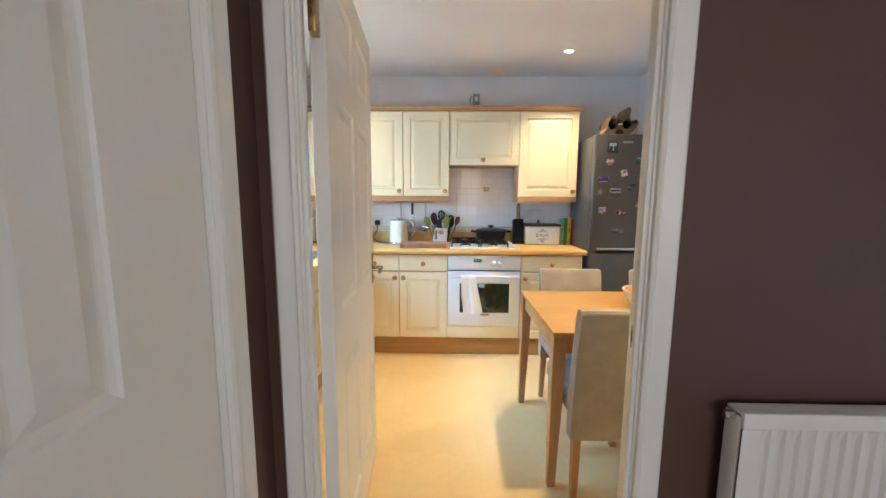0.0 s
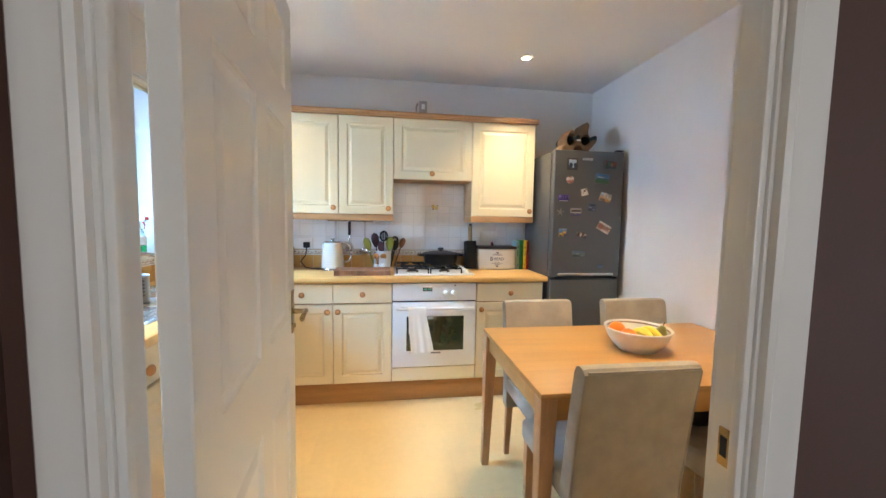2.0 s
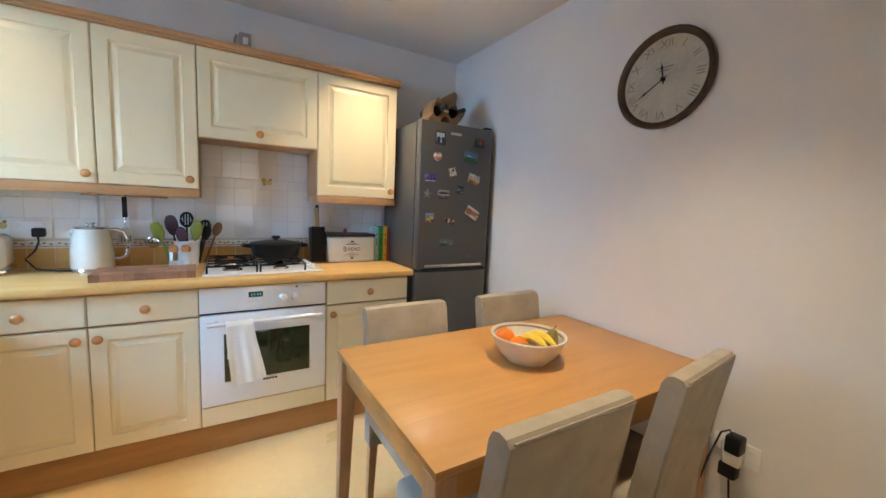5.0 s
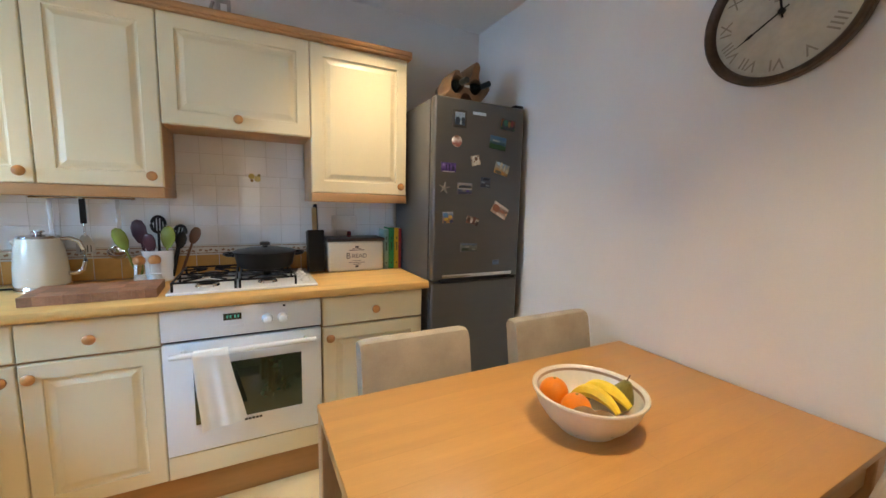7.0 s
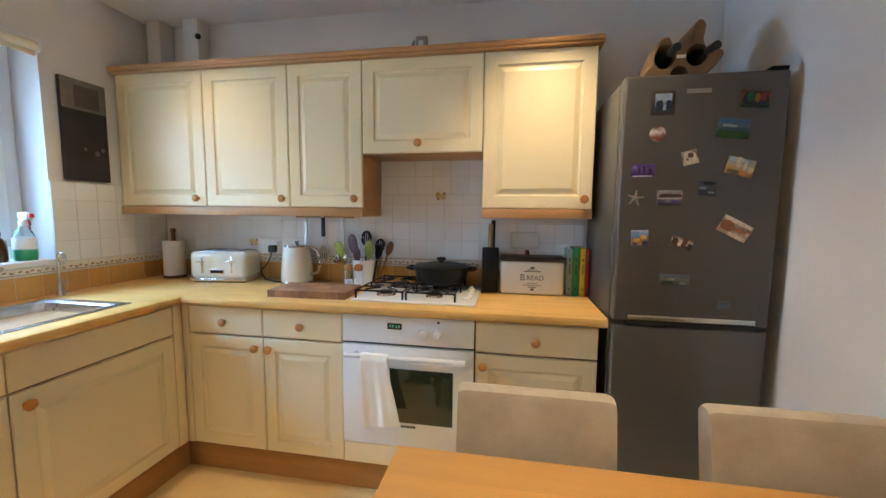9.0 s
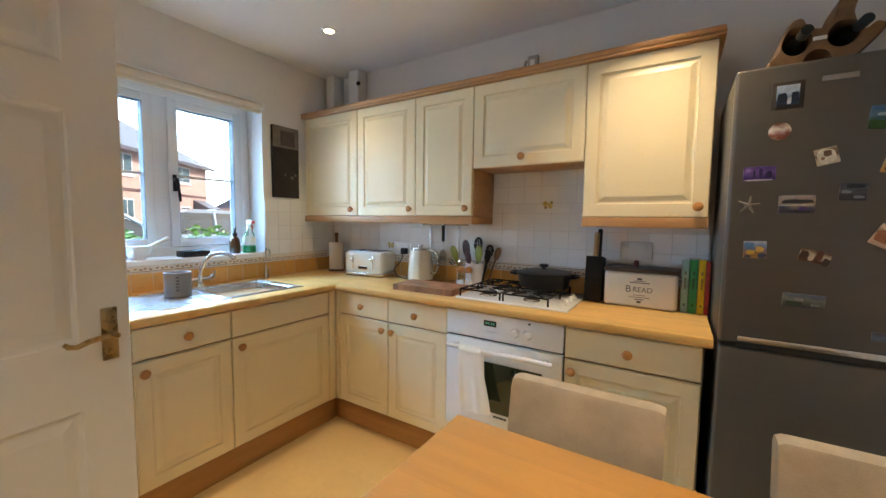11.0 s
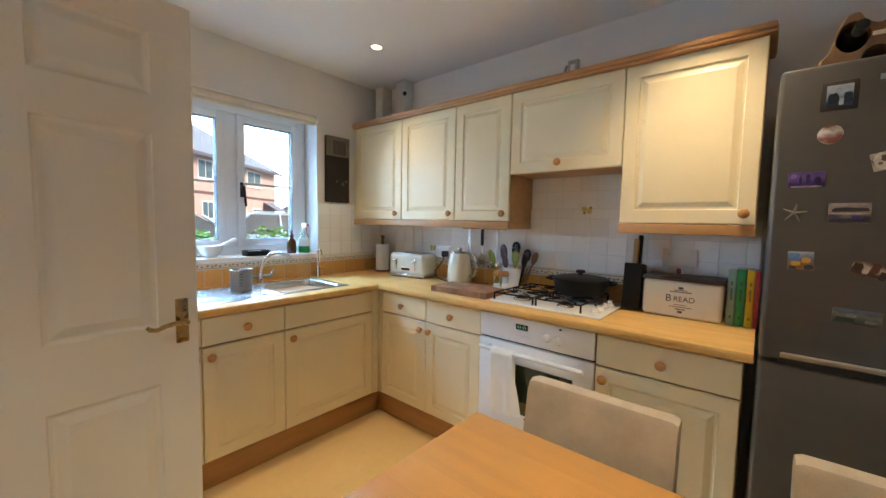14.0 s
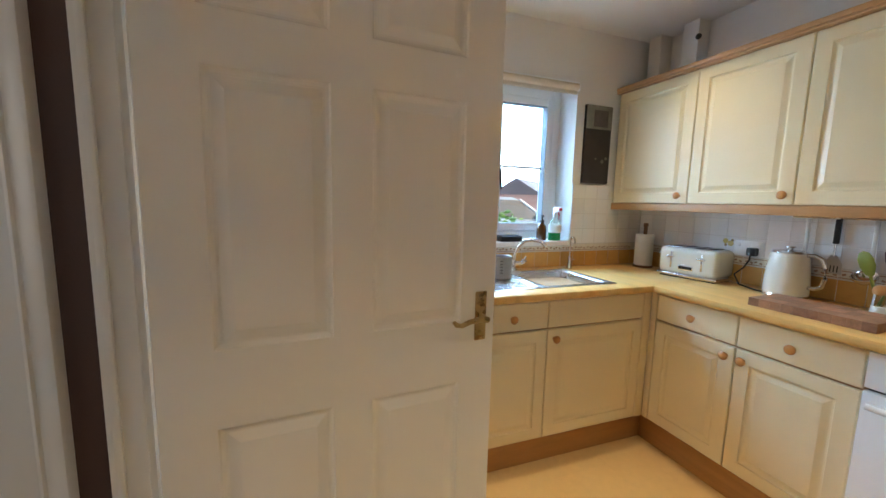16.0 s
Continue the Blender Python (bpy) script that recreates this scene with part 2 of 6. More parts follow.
M_CLEAR = glass("clear_plastic", (0.95, 0.98, 0.98), 0.05)
M_PANE = glass("window_glass")
M_LENS = glow("lamp_lens", (1.0, 0.80, 0.50), 14.0)
M_DISPLAY = glow("green_digits", (0.10, 0.40, 0.32), 0.25)
M_BRICK = brick_mat("red_brick", (0.56, 0.34, 0.29), (0.62, 0.40, 0.34), (0.62, 0.56, 0.52))
M_ROOF = mat("slate_roof", (0.13, 0.125, 0.15), 0.8, var=0.2, scale=2, fine=25, bump=0.4)
M_ROAD = mat("asphalt", (0.10, 0.10, 0.11), 0.9, var=0.2, scale=1.5, fine=90, bump=0.3)
M_LEAF = vary(mat("hedge_leaf", (0.10, 0.22, 0.035), 0.5, var=0.35, scale=7, fine=60), 0.1)
M_SOIL = mat("hedge_stem", (0.07, 0.045, 0.025), 0.9, var=0.3)
M_CARSILVER = mat("silver_blue_car_paint", (0.50, 0.63, 0.76), 0.22, metal=0.1, var=0.02, bump=0, coat=1.0)
M_CARWHITE = mat("pale_car_paint", (0.42, 0.60, 0.74), 0.22, metal=0.1, var=0.02, bump=0, coat=1.0)
M_CARGLASS = mat("car_glass", (0.04, 0.07, 0.09), 0.06, var=0.1, bump=0, coat=0.5)
M_TYRE = mat("tyre_rubber", (0.025, 0.025, 0.025), 0.9, var=0.2)
M_HOUSEGLASS = mat("house_window_glass", (0.10, 0.17, 0.21), 0.08, var=0.2, scale=1.5, bump=0)


# ---------------------------------------------------------------- mesh helpers
def mesh_ob(name, bm, material, smooth=False):
    bmesh.ops.recalc_face_normals(bm, faces=bm.faces)
    me = bpy.data.meshes.new(name)
    bm.to_mesh(me)
    bm.free()
    me.materials.append(material)
    if smooth:
        for p in me.polygons:
            p.use_smooth = True
        me.set_sharp_from_angle(angle=radians(38))
    return new(name, me)


def part(name, bm, material, parent, label="", smooth=True, m=None):
    ob = mesh_ob(name, bm, material, smooth)
    ob.parent = parent
    if m is not None:
        ob.matrix_basis = m
    return tagged(ob, label) if label else ob


def thing(name, m, label, category, group="", kind=""):
    ob = new(name)
    ob.empty_display_size = 0.05
    ob.matrix_basis = m
    return tagged(ob, label, category, group, kind)


def box(x0, x1, y0, y1, z0, z1, bevel=0.0, bm=None, seg=2):
    own = bmesh.new()
    bmesh.ops.create_cube(own, size=1)
    for v in own.verts:
        v.co = Vector(((x0 + x1) / 2 + v.co.x * (x1 - x0), (y0 + y1) / 2 + v.co.y * (y1 - y0), (z0 + z1) / 2 + v.co.z * (z1 - z0)))
    if bevel:
        bmesh.ops.bevel(own, geom=own.edges[:], offset=bevel, segments=seg, affect="EDGES", profile=0.5)
    return join(bm, own)


def join(bm, own, m=None):
    if m is not None:
        own.transform(m)
    if bm is None:
        return own
    me = bpy.data.meshes.new("tmp")
    own.to_mesh(me)
    own.free()
    bm.from_mesh(me)
    bpy.data.meshes.remove(me)
    return bm


def plate(outline, y0, y1, bm=None):
    """A flat plate with an outline in x and z, from y0 to y1."""
    own = bmesh.new()
    a, b = [[own.verts.new((x, y, z)) for x, z in outline] for y in (y0, y1)]
    own.faces.new(a)
    own.faces.new(b[::-1])
    for i in range(len(a)):
        own.faces.new((a[i], b[i], b[(i + 1) % len(a)], a[(i + 1) % len(a)]))
    return join(bm, own)


def lathe(profile, n=28, bm=None, m=None):
    """A turned shape about z from (radius, height) pairs."""
    own = bmesh.new()
    rings = []
    for r, z in profile:
        if r < 1e-5:
            rings.append([own.verts.new((0, 0, z))])
        else:
            rings.append([own.verts.new((r * math.cos(2 * math.pi * i / n), r * math.sin(2 * math.pi * i / n), z)) for i in range(n)])
    for a, b in zip(rings, rings[1:]):
        for i in range(n):
            j = (i + 1) % n
            if len(a) == 1 and len(b) > 1:
                own.faces.new((a[0], b[i], b[j]))
            elif len(b) == 1 and len(a) > 1:
                own.faces.new((a[i], a[j], b[0]))
            elif len(a) > 1:
                own.faces.new((a[i], a[j], b[j], b[i]))
    return join(bm, own, m)


def tube(points, r, n=8, bm=None, closed=False):
    """A round bar along points; r may be one radius or one for each point."""
    own = bmesh.new()
    pts = [Vector(p) for p in points]
    rr = r if isinstance(r, (list, tuple)) else [r] * len(pts)
    rings = []
    up = Vector((0, 0, 1))
    for i, p in enumerate(pts):
        if closed:
            d = pts[(i + 1) % len(pts)] - pts[i - 1]
        else:
            d = pts[min(i + 1, len(pts) - 1)] - pts[max(i - 1, 0)]
        d.normalize()
        side = d.cross(up)
        if side.length < 0.05:
            side = d.cross(Vector((1, 0, 0)))
        side.normalize()
        up2 = side.cross(d)
        rings.append([own.verts.new(p + rr[i] * (math.cos(2 * math.pi * k / n) * side + math.sin(2 * math.pi * k / n) * up2)) for k in range(n)])
    pairs = list(zip(rings, rings[1:])) + ([(rings[-1], rings[0])] if closed else [])
    for a, b in pairs:
        for k in range(n):
            own.faces.new((a[k], a[(k + 1) % n], b[(k + 1) % n], b[k]))
    if not closed:
        own.faces.new(rings[0][::-1])
        own.faces.new(rings[-1])
    return join(bm, own)


def arc(c, r, a0, a1, n, plane="xz"):
    out = []
    for i in range(n + 1):
        a = radians(a0 + (a1 - a0) * i / n)
        u, v = r * math.cos(a), r * math.sin(a)
        out.append({"xz": (c[0] + u, c[1], c[2] + v), "yz": (c[0], c[1] + u, c[2] + v), "xy": (c[0] + u, c[1] + v, c[2])}[plane])
    return out


def panelled(w, h, t, panels, profile, both=False, edge=0.003):
    """A slab w x h standing on z=0, its front at y=0 and its back at y=t, with moulded panels (x0, x1, z0, z1) in the front.
    profile: (inset, depth) pairs."""
    bm = bmesh.new()
    xs = sorted({0, w, *[p[0] for p in panels], *[p[1] for p in panels]})
    zs = sorted({0, h, *[p[2] for p in panels], *[p[3] for p in panels]})

    def face(sign, y):
        def vert(x, z, d):
            ex = 0 if edge == 0 else edge
            return bm.verts.new((min(max(x, ex), w - ex), y + sign * d, min(max(z, ex), h - ex)))
        for xa, xb in zip(xs, xs[1:]):
            for za, zb in zip(zs, zs[1:]):
                if any(p[0] <= xa and xb <= p[1] and p[2] <= za and zb <= p[3] for p in panels):
                    continue
                bm.faces.new([vert(*c, 0) for c in ((xa, za), (xb, za), (xb, zb), (xa, zb))])
        for x0, x1, z0, z1 in panels:
            old = None
            for i, d in ((0, 0), *profile):
                ring = [vert(x, z, d) for x, z in ((x0 + i, z0 + i), (x1 - i, z0 + i), (x1 - i, z1 - i), (x0 + i, z1 - i))]
                if old:
                    for k in range(4):
                        bm.faces.new((old[k], old[(k + 1) % 4], ring[(k + 1) % 4], ring[k]))
                old = ring
            bm.faces.new(old)

    face(1, 0)
    if both:
        face(-1, t)
    bmesh.ops.remove_doubles(bm, verts=bm.verts, dist=1e-5)
    e = edge
    loops = [(0, [(e, e), (w - e, e), (w - e, h - e), (e, h - e)]), (e, [(0, 0), (w, 0), (w, h), (0, h)]), (t - e, [(0, 0), (w, 0), (w, h), (0, h)]), (t, [(e, e), (w - e, e), (w - e, h - e), (e, h - e)])]
    rings = [[bm.verts.new((x, y, z)) for x, z in c] for y, c in loops]
    for a, b in zip(rings, rings[1:]):
        for k in range(4):
            bm.faces.new((a[k], a[(k + 1) % 4], b[(k + 1) % 4], b[k]))
    if not both:
        bm.faces.new(rings[-1])
    bmesh.ops.remove_doubles(bm, verts=bm.verts, dist=1e-5)
    return bm


def letters(text, size, material, parent, m, depth=0.0004):
    cu = bpy.data.curves.new("letters", "FONT")
    cu.body, cu.size, cu.align_x, cu.align_y, cu.extrude = text, size, "CENTER", "CENTER", depth
    tmp = new("letters", cu)
    me = bpy.data.meshes.new_from_object(tmp)
    bpy.data.objects.remove(tmp)
    me.materials.append(material)
    ob = new("lettering", me)
    ob.parent, ob.matrix_basis = parent, m
    return ob


IDENT = Matrix.Identity(4)

# ---------------------------------------------------------------- structure
XL, XR, YB, YS, YH, ZC = -1.455, 1.70, 3.59, 0.962, 0.90, 2.42
DX0, DX1, DTOP = -0.355, 0.47, 2.03
WY0, WY1, WZ0, WZ1 = 1.90, 2.967, 1.08, 2.075
HXL, HXR, HYS = -0.455, 2.6, -2.0


def slab(name, label, material, *boxes):
    bm = None
    for b in boxes:
        bm = box(*b, bm=bm)
    return tagged(mesh_ob(name, bm, material), label, "floor" if "floor" in name else "ceiling" if "ceiling" in name else "wall", kind="structure")


floor = slab("floor", "cream mottled vinyl floor of the kitchen", M_FLOOR, (XL - 0.3, XR + 0.12, YS - 0.05, YB + 0.15, -0.14, 0.0))
slab("floor_hall", "brown carpeted hall floor", M_HALLFLOOR, (HXL - 0.12, HXR + 0.12, HYS - 0.15, YS - 0.05, -0.14, 0.0))
slab("ceiling", "flat white painted ceiling", M_CEIL, (XL - 0.3, HXR + 0.12, HYS - 0.15, YB + 0.15, ZC, ZC + 0.12))
wall_back = slab("wall_back", "off-white painted kitchen wall behind the units", M_WALL, (XL - 0.3, XR + 0.12, YB, YB + 0.15, 0, ZC))
slab("wall_clock", "off-white painted wall with the clock", M_WALL, (XR, XR + 0.12, YS, YB, 0, ZC))
wall_left = slab("wall_window", "off-white painted wall round the window", M_WALL,
                 (XL - 0.3, XL, YH, WY0, 0, ZC), (XL - 0.3, XL, WY1, YB, 0, ZC), (XL - 0.3, XL, WY0, WY1, 0, WZ0 - 0.03), (XL - 0.3, XL, WY0, WY1, WZ1, ZC))
slab("wall_doorway", "kitchen side of the doorway wall", M_WALL,
     (XL, DX0 - 0.03, YH + 0.03, YS, 0, ZC), (DX1 + 0.03, XR + 0.12, YH + 0.03, YS, 0, ZC), (DX0 - 0.03, DX1 + 0.03, YH + 0.03, YS, DTOP + 0.03, ZC))
slab("wall_hall", "dark brown painted hall wall round the doorway", M_BROWN,
     (HXL - 0.12, DX0 - 0.03, YH, YH + 0.03, 0, ZC), (DX1 + 0.03, HXR + 0.12, YH, YH + 0.03, 0, ZC), (DX0 - 0.03, DX1 + 0.03, YH, YH + 0.03, DTOP + 0.03, ZC))
LD0, LD1 = -0.12, 0.715
slab("wall_hall_left", "dark brown painted hall side wall", M_BROWN,
     (HXL - 0.12, HXL, LD1 + 0.03, YH, 0, ZC), (HXL - 0.12, HXL, HYS, LD0 - 0.03, 0, ZC), (HXL - 0.12, HXL, LD0 - 0.03, LD1 + 0.03, DTOP + 0.03, ZC))
slab("wall_hall_right", "off-white painted far hall wall", M_WALL, (HXR, HXR + 0.12, HYS, YH, 0, ZC))
# Unseen wall; its opening is invented to let in the hall's fill light.
slab("wall_hall_back", "unseen off-white hall wall with an opening added for the fill lamp", M_WALL,
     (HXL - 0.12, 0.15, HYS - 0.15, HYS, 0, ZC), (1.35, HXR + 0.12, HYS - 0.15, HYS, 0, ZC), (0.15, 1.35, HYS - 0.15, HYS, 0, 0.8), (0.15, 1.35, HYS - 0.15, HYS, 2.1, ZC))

# door lining, stops and architraves
ARCH = [(0.0, 0.0), (0.0, 0.012), (0.008, 0.016), (0.014, 0.012), (0.032, 0.014), (0.044, 0.020), (0.054, 0.020), (0.060, 0.014), (0.064, 0.0)]


def architrave_side(x, sgn, y, out, height):
    """A moulded upright: sgn the way the moulding spreads along x, out the way it stands off the wall along y."""
    own = bmesh.new()
    rows = [[own.verts.new((x + sgn * a, y + out * b, z)) for a, b in ARCH] for z in (0, height)]
    for i in range(len(ARCH) - 1):
        own.faces.new((rows[0][i], rows[0][i + 1], rows[1][i + 1], rows[1][i]))
    own.faces.new(rows[0])
    own.faces.new(rows[1])
    return own


def architrave_head(x0, x1, y, out, z):
    own = bmesh.new()
    rows = [[own.verts.new((x, y + out * b, z + a)) for a, b in ARCH] for x in (x0, x1)]
    for i in range(len(ARCH) - 1):
        own.faces.new((rows[0][i], rows[0][i + 1], rows[1][i + 1], rows[1][i]))
    own.faces.new(rows[0])
    own.faces.new(rows[1])
    return own


frame_k = thing("door_frame_kitchen", IDENT, "white gloss painted door frame with moulded architrave", "door frame", kind="structure")
part("lining", box(DX0 - 0.03, DX0, YH, YS, 0, DTOP, 0.002), M_GLOSS, frame_k)
part("lining", box(DX1, DX1 + 0.03, YH, YS, 0, DTOP, 0.002), M_GLOSS, frame_k)
part("lining", box(DX0 - 0.03, DX1 + 0.03, YH, YS, DTOP, DTOP + 0.03, 0.002), M_GLOSS, frame_k)
part("door_stop", box(DX0, DX0 + 0.012, YH + 0.004, YS - 0.042, 0, DTOP, 0.003), M_GLOSS, frame_k)
part("door_stop", box(DX1 - 0.012, DX1, YH + 0.004, YS - 0.042, 0, DTOP, 0.003), M_GLOSS, frame_k)
part("door_stop", box(DX0 + 0.012, DX1 - 0.012, YH + 0.004, YS - 0.042, DTOP - 0.012, DTOP, 0.003), M_GLOSS, frame_k)
for yy, out in ((YH, -1), (YS, 1)):
    part("architrave", architrave_side(DX0 - 0.006, -1, yy, out, DTOP + 0.07), M_GLOSS, frame_k)
    part("architrave", architrave_side(DX1 + 0.006, 1, yy, out, DTOP + 0.07), M_GLOSS, frame_k)
    part("architrave", architrave_head(DX0 - 0.006, DX1 + 0.006, yy, out, DTOP + 0.006), M_GLOSS, frame_k)
part("strike_plate", box(DX1 - 0.003, DX1 + 0.001, YS - 0.036, YS - 0.016, 0.935, 0.995, 0.001), M_BRASS, frame_k, "brass strike plate")
part("strike_hole", box(DX1 - 0.0035, DX1 - 0.001, YS - 0.032, YS - 0.020, 0.950, 0.982), M_DARK, frame_k, "dark latch hole")


# six panel doors
def six_panel(w, h, s=0.115, mid=0.965):
    m = 0.10
    c = (w - 2 * s - m) / 2
    cols = [(s, s + c), (w - s - c, w - s)]
    rows = [(0.21, 0.775), (mid, 1.585), (1.70, h - 0.11)]
    return [(a, b, z0, z1) for a, b in cols for z0, z1 in rows]


DOOR_PROFILE = [(0.004, 0.006), (0.012, 0.0095), (0.018, 0.0095), (0.044, 0.002)]


def lever_handle(parent, m, sgn):
    plate = part("handle_plate", box(-0.019, 0.019, 0, 0.005, -0.075, 0.075, 0.003), M_BRASS, parent, "antique brass plate", m=m)
    lev = tube([(0, 0.004, 0.0), (0, 0.03, 0.0), (0, 0.045, 0)], [0.010, 0.008, 0.009], 12)
    tube([(0, 0.045, 0), (sgn * 0.03, 0.047, 0.004), (sgn * 0.06, 0.046, 0.0), (sgn * 0.085, 0.046, -0.008), (sgn * 0.102, 0.046, -0.004), (sgn * 0.110, 0.046, 0.005)], [0.009, 0.008, 0.0075, 0.007, 0.007, 0.0055], 12, lev)
    part("lever", lev, M_BRASS, plate, "curved brass lever")
    part("turn", lathe([(0.0, 0.0), (0.008, 0.0), (0.008, 0.008), (0.0, 0.008)], 14, m=pose(0, 0.004, -0.05, -90)), M_BRASS, plate)


LW = 0.857
door_k = thing("door_kitchen", pose(-0.316, YS + 0.032, 0.008, 0, 0, 94.5), "white painted six-panel door standing wide open", "door", kind="structure")
part("leaf", panelled(LW, 2.0, 0.04, six_panel(LW, 2.0), DOOR_PROFILE, both=True), M_GLOSS, door_k, smooth=False)
lever_handle(door_k, pose(LW - 0.05, 0, 0.975, 0, 0, 180), 1)
lever_handle(door_k, pose(LW - 0.05, 0.04, 0.975), -1)
for hz in (0.22, 1.70):
    part("hinge", box(-0.04, 0.003, 0.012, 0.030, hz, hz + 0.09, 0.001), M_BRASS, door_k, "brass butt hinge")
part("latch", box(LW - 0.001, LW + 0.008, 0.012, 0.026, 0.955, 0.985, 0.002), M_BRASS, door_k, "brass latch")

# hall door on the side wall
frame_h = thing("door_frame_hall", IDENT, "white gloss painted frame of the hall side door", "door frame", kind="structure")
part("lining", box(HXL - 0.12, HXL, LD0 - 0.03, LD0, 0, DTOP, 0.002), M_GLOSS, frame_h)
part("lining", box(HXL - 0.12, HXL, LD1, LD1 + 0.03, 0, DTOP, 0.002), M_GLOSS, frame_h)
part("lining", box(HXL - 0.12, HXL, LD0 - 0.03, LD1 + 0.03, DTOP, DTOP + 0.03, 0.002), M_GLOSS, frame_h)
rot = pose(HXL, 0, 0, 0, 0, -90)
for at, sgn in ((-LD1 - 0.006, -1), (-LD0 + 0.006, 1)):
    own = architrave_side(at, sgn, 0, 1, DTOP + 0.07)
    own.transform(rot)
    part("architrave", own, M_GLOSS, frame_h)
own = architrave_head(-LD1 - 0.006, -LD0 + 0.006, 0, 1, DTOP + 0.006)
own.transform(rot)
part("architrave", own, M_GLOSS, frame_h)
door_h = thing("door_hall", pose(HXL - 0.012, LD0 + 0.003, 0.008, 0, 0, 90), "white painted six-panel hall door standing closed", "door", kind="structure")
part("leaf", panelled(LD1 - LD0 - 0.006, 2.0, 0.04, six_panel(LD1 - LD0 - 0.006, 2.0, 0.21, 1.015), [(0.006, 0.004), (0.016, 0.006), (0.022, 0.006), (0.044, 0.002)]), M_GLOSS, door_h, smooth=False)

# baseboards
for n, b in (("baseboard", (XR - 0.015, XR, YS, YB, 0, 0.10)), ("baseboard_doorway", (DX1 + 0.075, XR - 0.016, YS, YS + 0.015, 0, 0.10)), ("baseboard_hall", (DX1 + 0.075, HXR, YH - 0.015, YH, 0, 0.12))):
    tagged(mesh_ob(n, box(*b, 0.004), M_GLOSS), "white gloss skirting board", "skirting", kind="structure")

# ---------------------------------------------------------------- kitchen window
win = thing("window_kitchen", pose(XL - 0.20, 0, 0), "white plastic casement window with two lights and a black handle", "window", kind="structure")


def ring_frame(y0, y1, z0, z1, wd, x0, x1, b=0.004):
    bm = box(x0, x1, y0, y0 + wd, z0, z1, b)
    box(x0, x1, y1 - wd, y1, z0, z1, b, bm)
    box(x0, x1, y0 + wd, y1 - wd, z0, z0 + wd, b, bm)
    return box(x0, x1, y0 + wd, y1 - wd, z1 - wd, z1, b, bm)


YM = (WY0 + WY1) / 2
part("window_frame", ring_frame(WY0, WY1, WZ0, WZ1, 0.055, -0.05, 0.03), M_UPVC, win)
part("mullion", box(-0.05, 0.03, YM - 0.036, YM + 0.036, WZ0 + 0.055, WZ1 - 0.055, 0.004), M_UPVC, win)
for a, b in ((WY0 + 0.055, YM - 0.036), (YM + 0.036, WY1 - 0.055)):
    sash = part("casement", ring_frame(a + 0.002, b - 0.002, WZ0 + 0.057, WZ1 - 0.057, 0.05, -0.03, 0.042, 0.006), M_UPVC, win)
    part("seal", ring_frame(a + 0.048, b - 0.048, WZ0 + 0.103, WZ1 - 0.103, 0.006, -0.022, 0.0385), mat("rubber_seal", (0.10, 0.11, 0.12), 0.7), sash, "grey rubber seal", smooth=False)
    pane = part("pane", box(-0.004, 0.004, a + 0.05, b - 0.05, WZ0 + 0.105, WZ1 - 0.105), M_PANE, sash, smooth=False)
    pane.visible_shadow = False
    part("glazing_bar", box(0.004, 0.008, a + 0.05, b - 0.05, 1.556, 1.572), M_UPVC, sash)
hd = box(0.042, 0.052, YM + 0.050, YM + 0.072, 1.47, 1.57, 0.004)
tube([(0.05, YM + 0.061, 1.54), (0.078, YM + 0.061, 1.54), (0.085, YM + 0.063, 1.50), (0.088, YM + 0.068, 1.44), (0.085, YM + 0.072, 1.41)], [0.011, 0.011, 0.010, 0.009, 0.007], 10, hd)
part("handle", hd, M_BLACK, win, "black window handle")
tagged(mesh_ob("window_sill", box(XL - 0.17, XL + 0.012, WY0, WY1, WZ0 - 0.03, WZ0, 0.005), M_UPVC), "white window sill", "sill", kind="structure")
blind = thing("roller_blind", pose(XL + 0.008, 0, 2.060), "cream roller blind rolled up under a pale headrail", "blind")
part("roll", lathe([(0, WY0 + 0.012), (0.024, WY0 + 0.012), (0.024, WY1 - 0.012), (0, WY1 - 0.012)], 20, m=pose(0, 0, 0, -90)), M_BLIND, blind)
part("headrail", box(-0.03, 0.015, WY0 + 0.004, WY1 - 0.004, 0.018, 0.030, 0.003), M_UPVC, blind, "pale aluminium headrail")
part("bracket", box(-0.025, 0.02, WY1 - 0.010, WY1 - 0.001, -0.024, 0.018, 0.003), M_UPVC, blind)
part("bottom_bar", box(-0.006, 0.006, WY0 + 0.014, WY1 - 0.014, -0.045, -0.022, 0.003), M_BLIND, blind)

# ---------------------------------------------------------------- kitchen units
CAB_PROFILE = [(0.003, 0.006), (0.010, 0.0075), (0.016, 0.0065), (0.034, 0.0005)]
FY, FX, TOP, PL = 3.06, -0.855, 0.87, 0.157


def knob(parent, m):
    prof = [(0.0, 0.0), (0.009, 0.0), (0.008, 0.008), (0.010, 0.013), (0.0185, 0.018), (0.0195, 0.024), (0.015, 0.030), (0.006, 0.0325), (0, 0.033)]
    return part("knob", lathe(prof, 18, m=pose(0, 0, 0, 90)), M_KNOB, parent, "round varnished wooden knob", m=m)


def cab_door(parent, x0, x1, z0, z1, kx=None, kz=None, plain=False, name="door"):
    """A front set in the unit's face, the unit's front at y=0."""
    w, h = x1 - x0 - 0.004, z1 - z0 - 0.004
    i = 0.058
    bm = panelled(w, h, 0.019, [] if plain else [(i, w - i, i, h - i)], CAB_PROFILE, edge=0.004)
    d = part(name, bm, M_CREAM, parent, smooth=False, m=pose(x0 + 0.002, 0, z0 + 0.002))
    if kx is not None:
        knob(d, pose(kx - x0 - 0.002, 0, kz - z0 - 0.002))
    return d


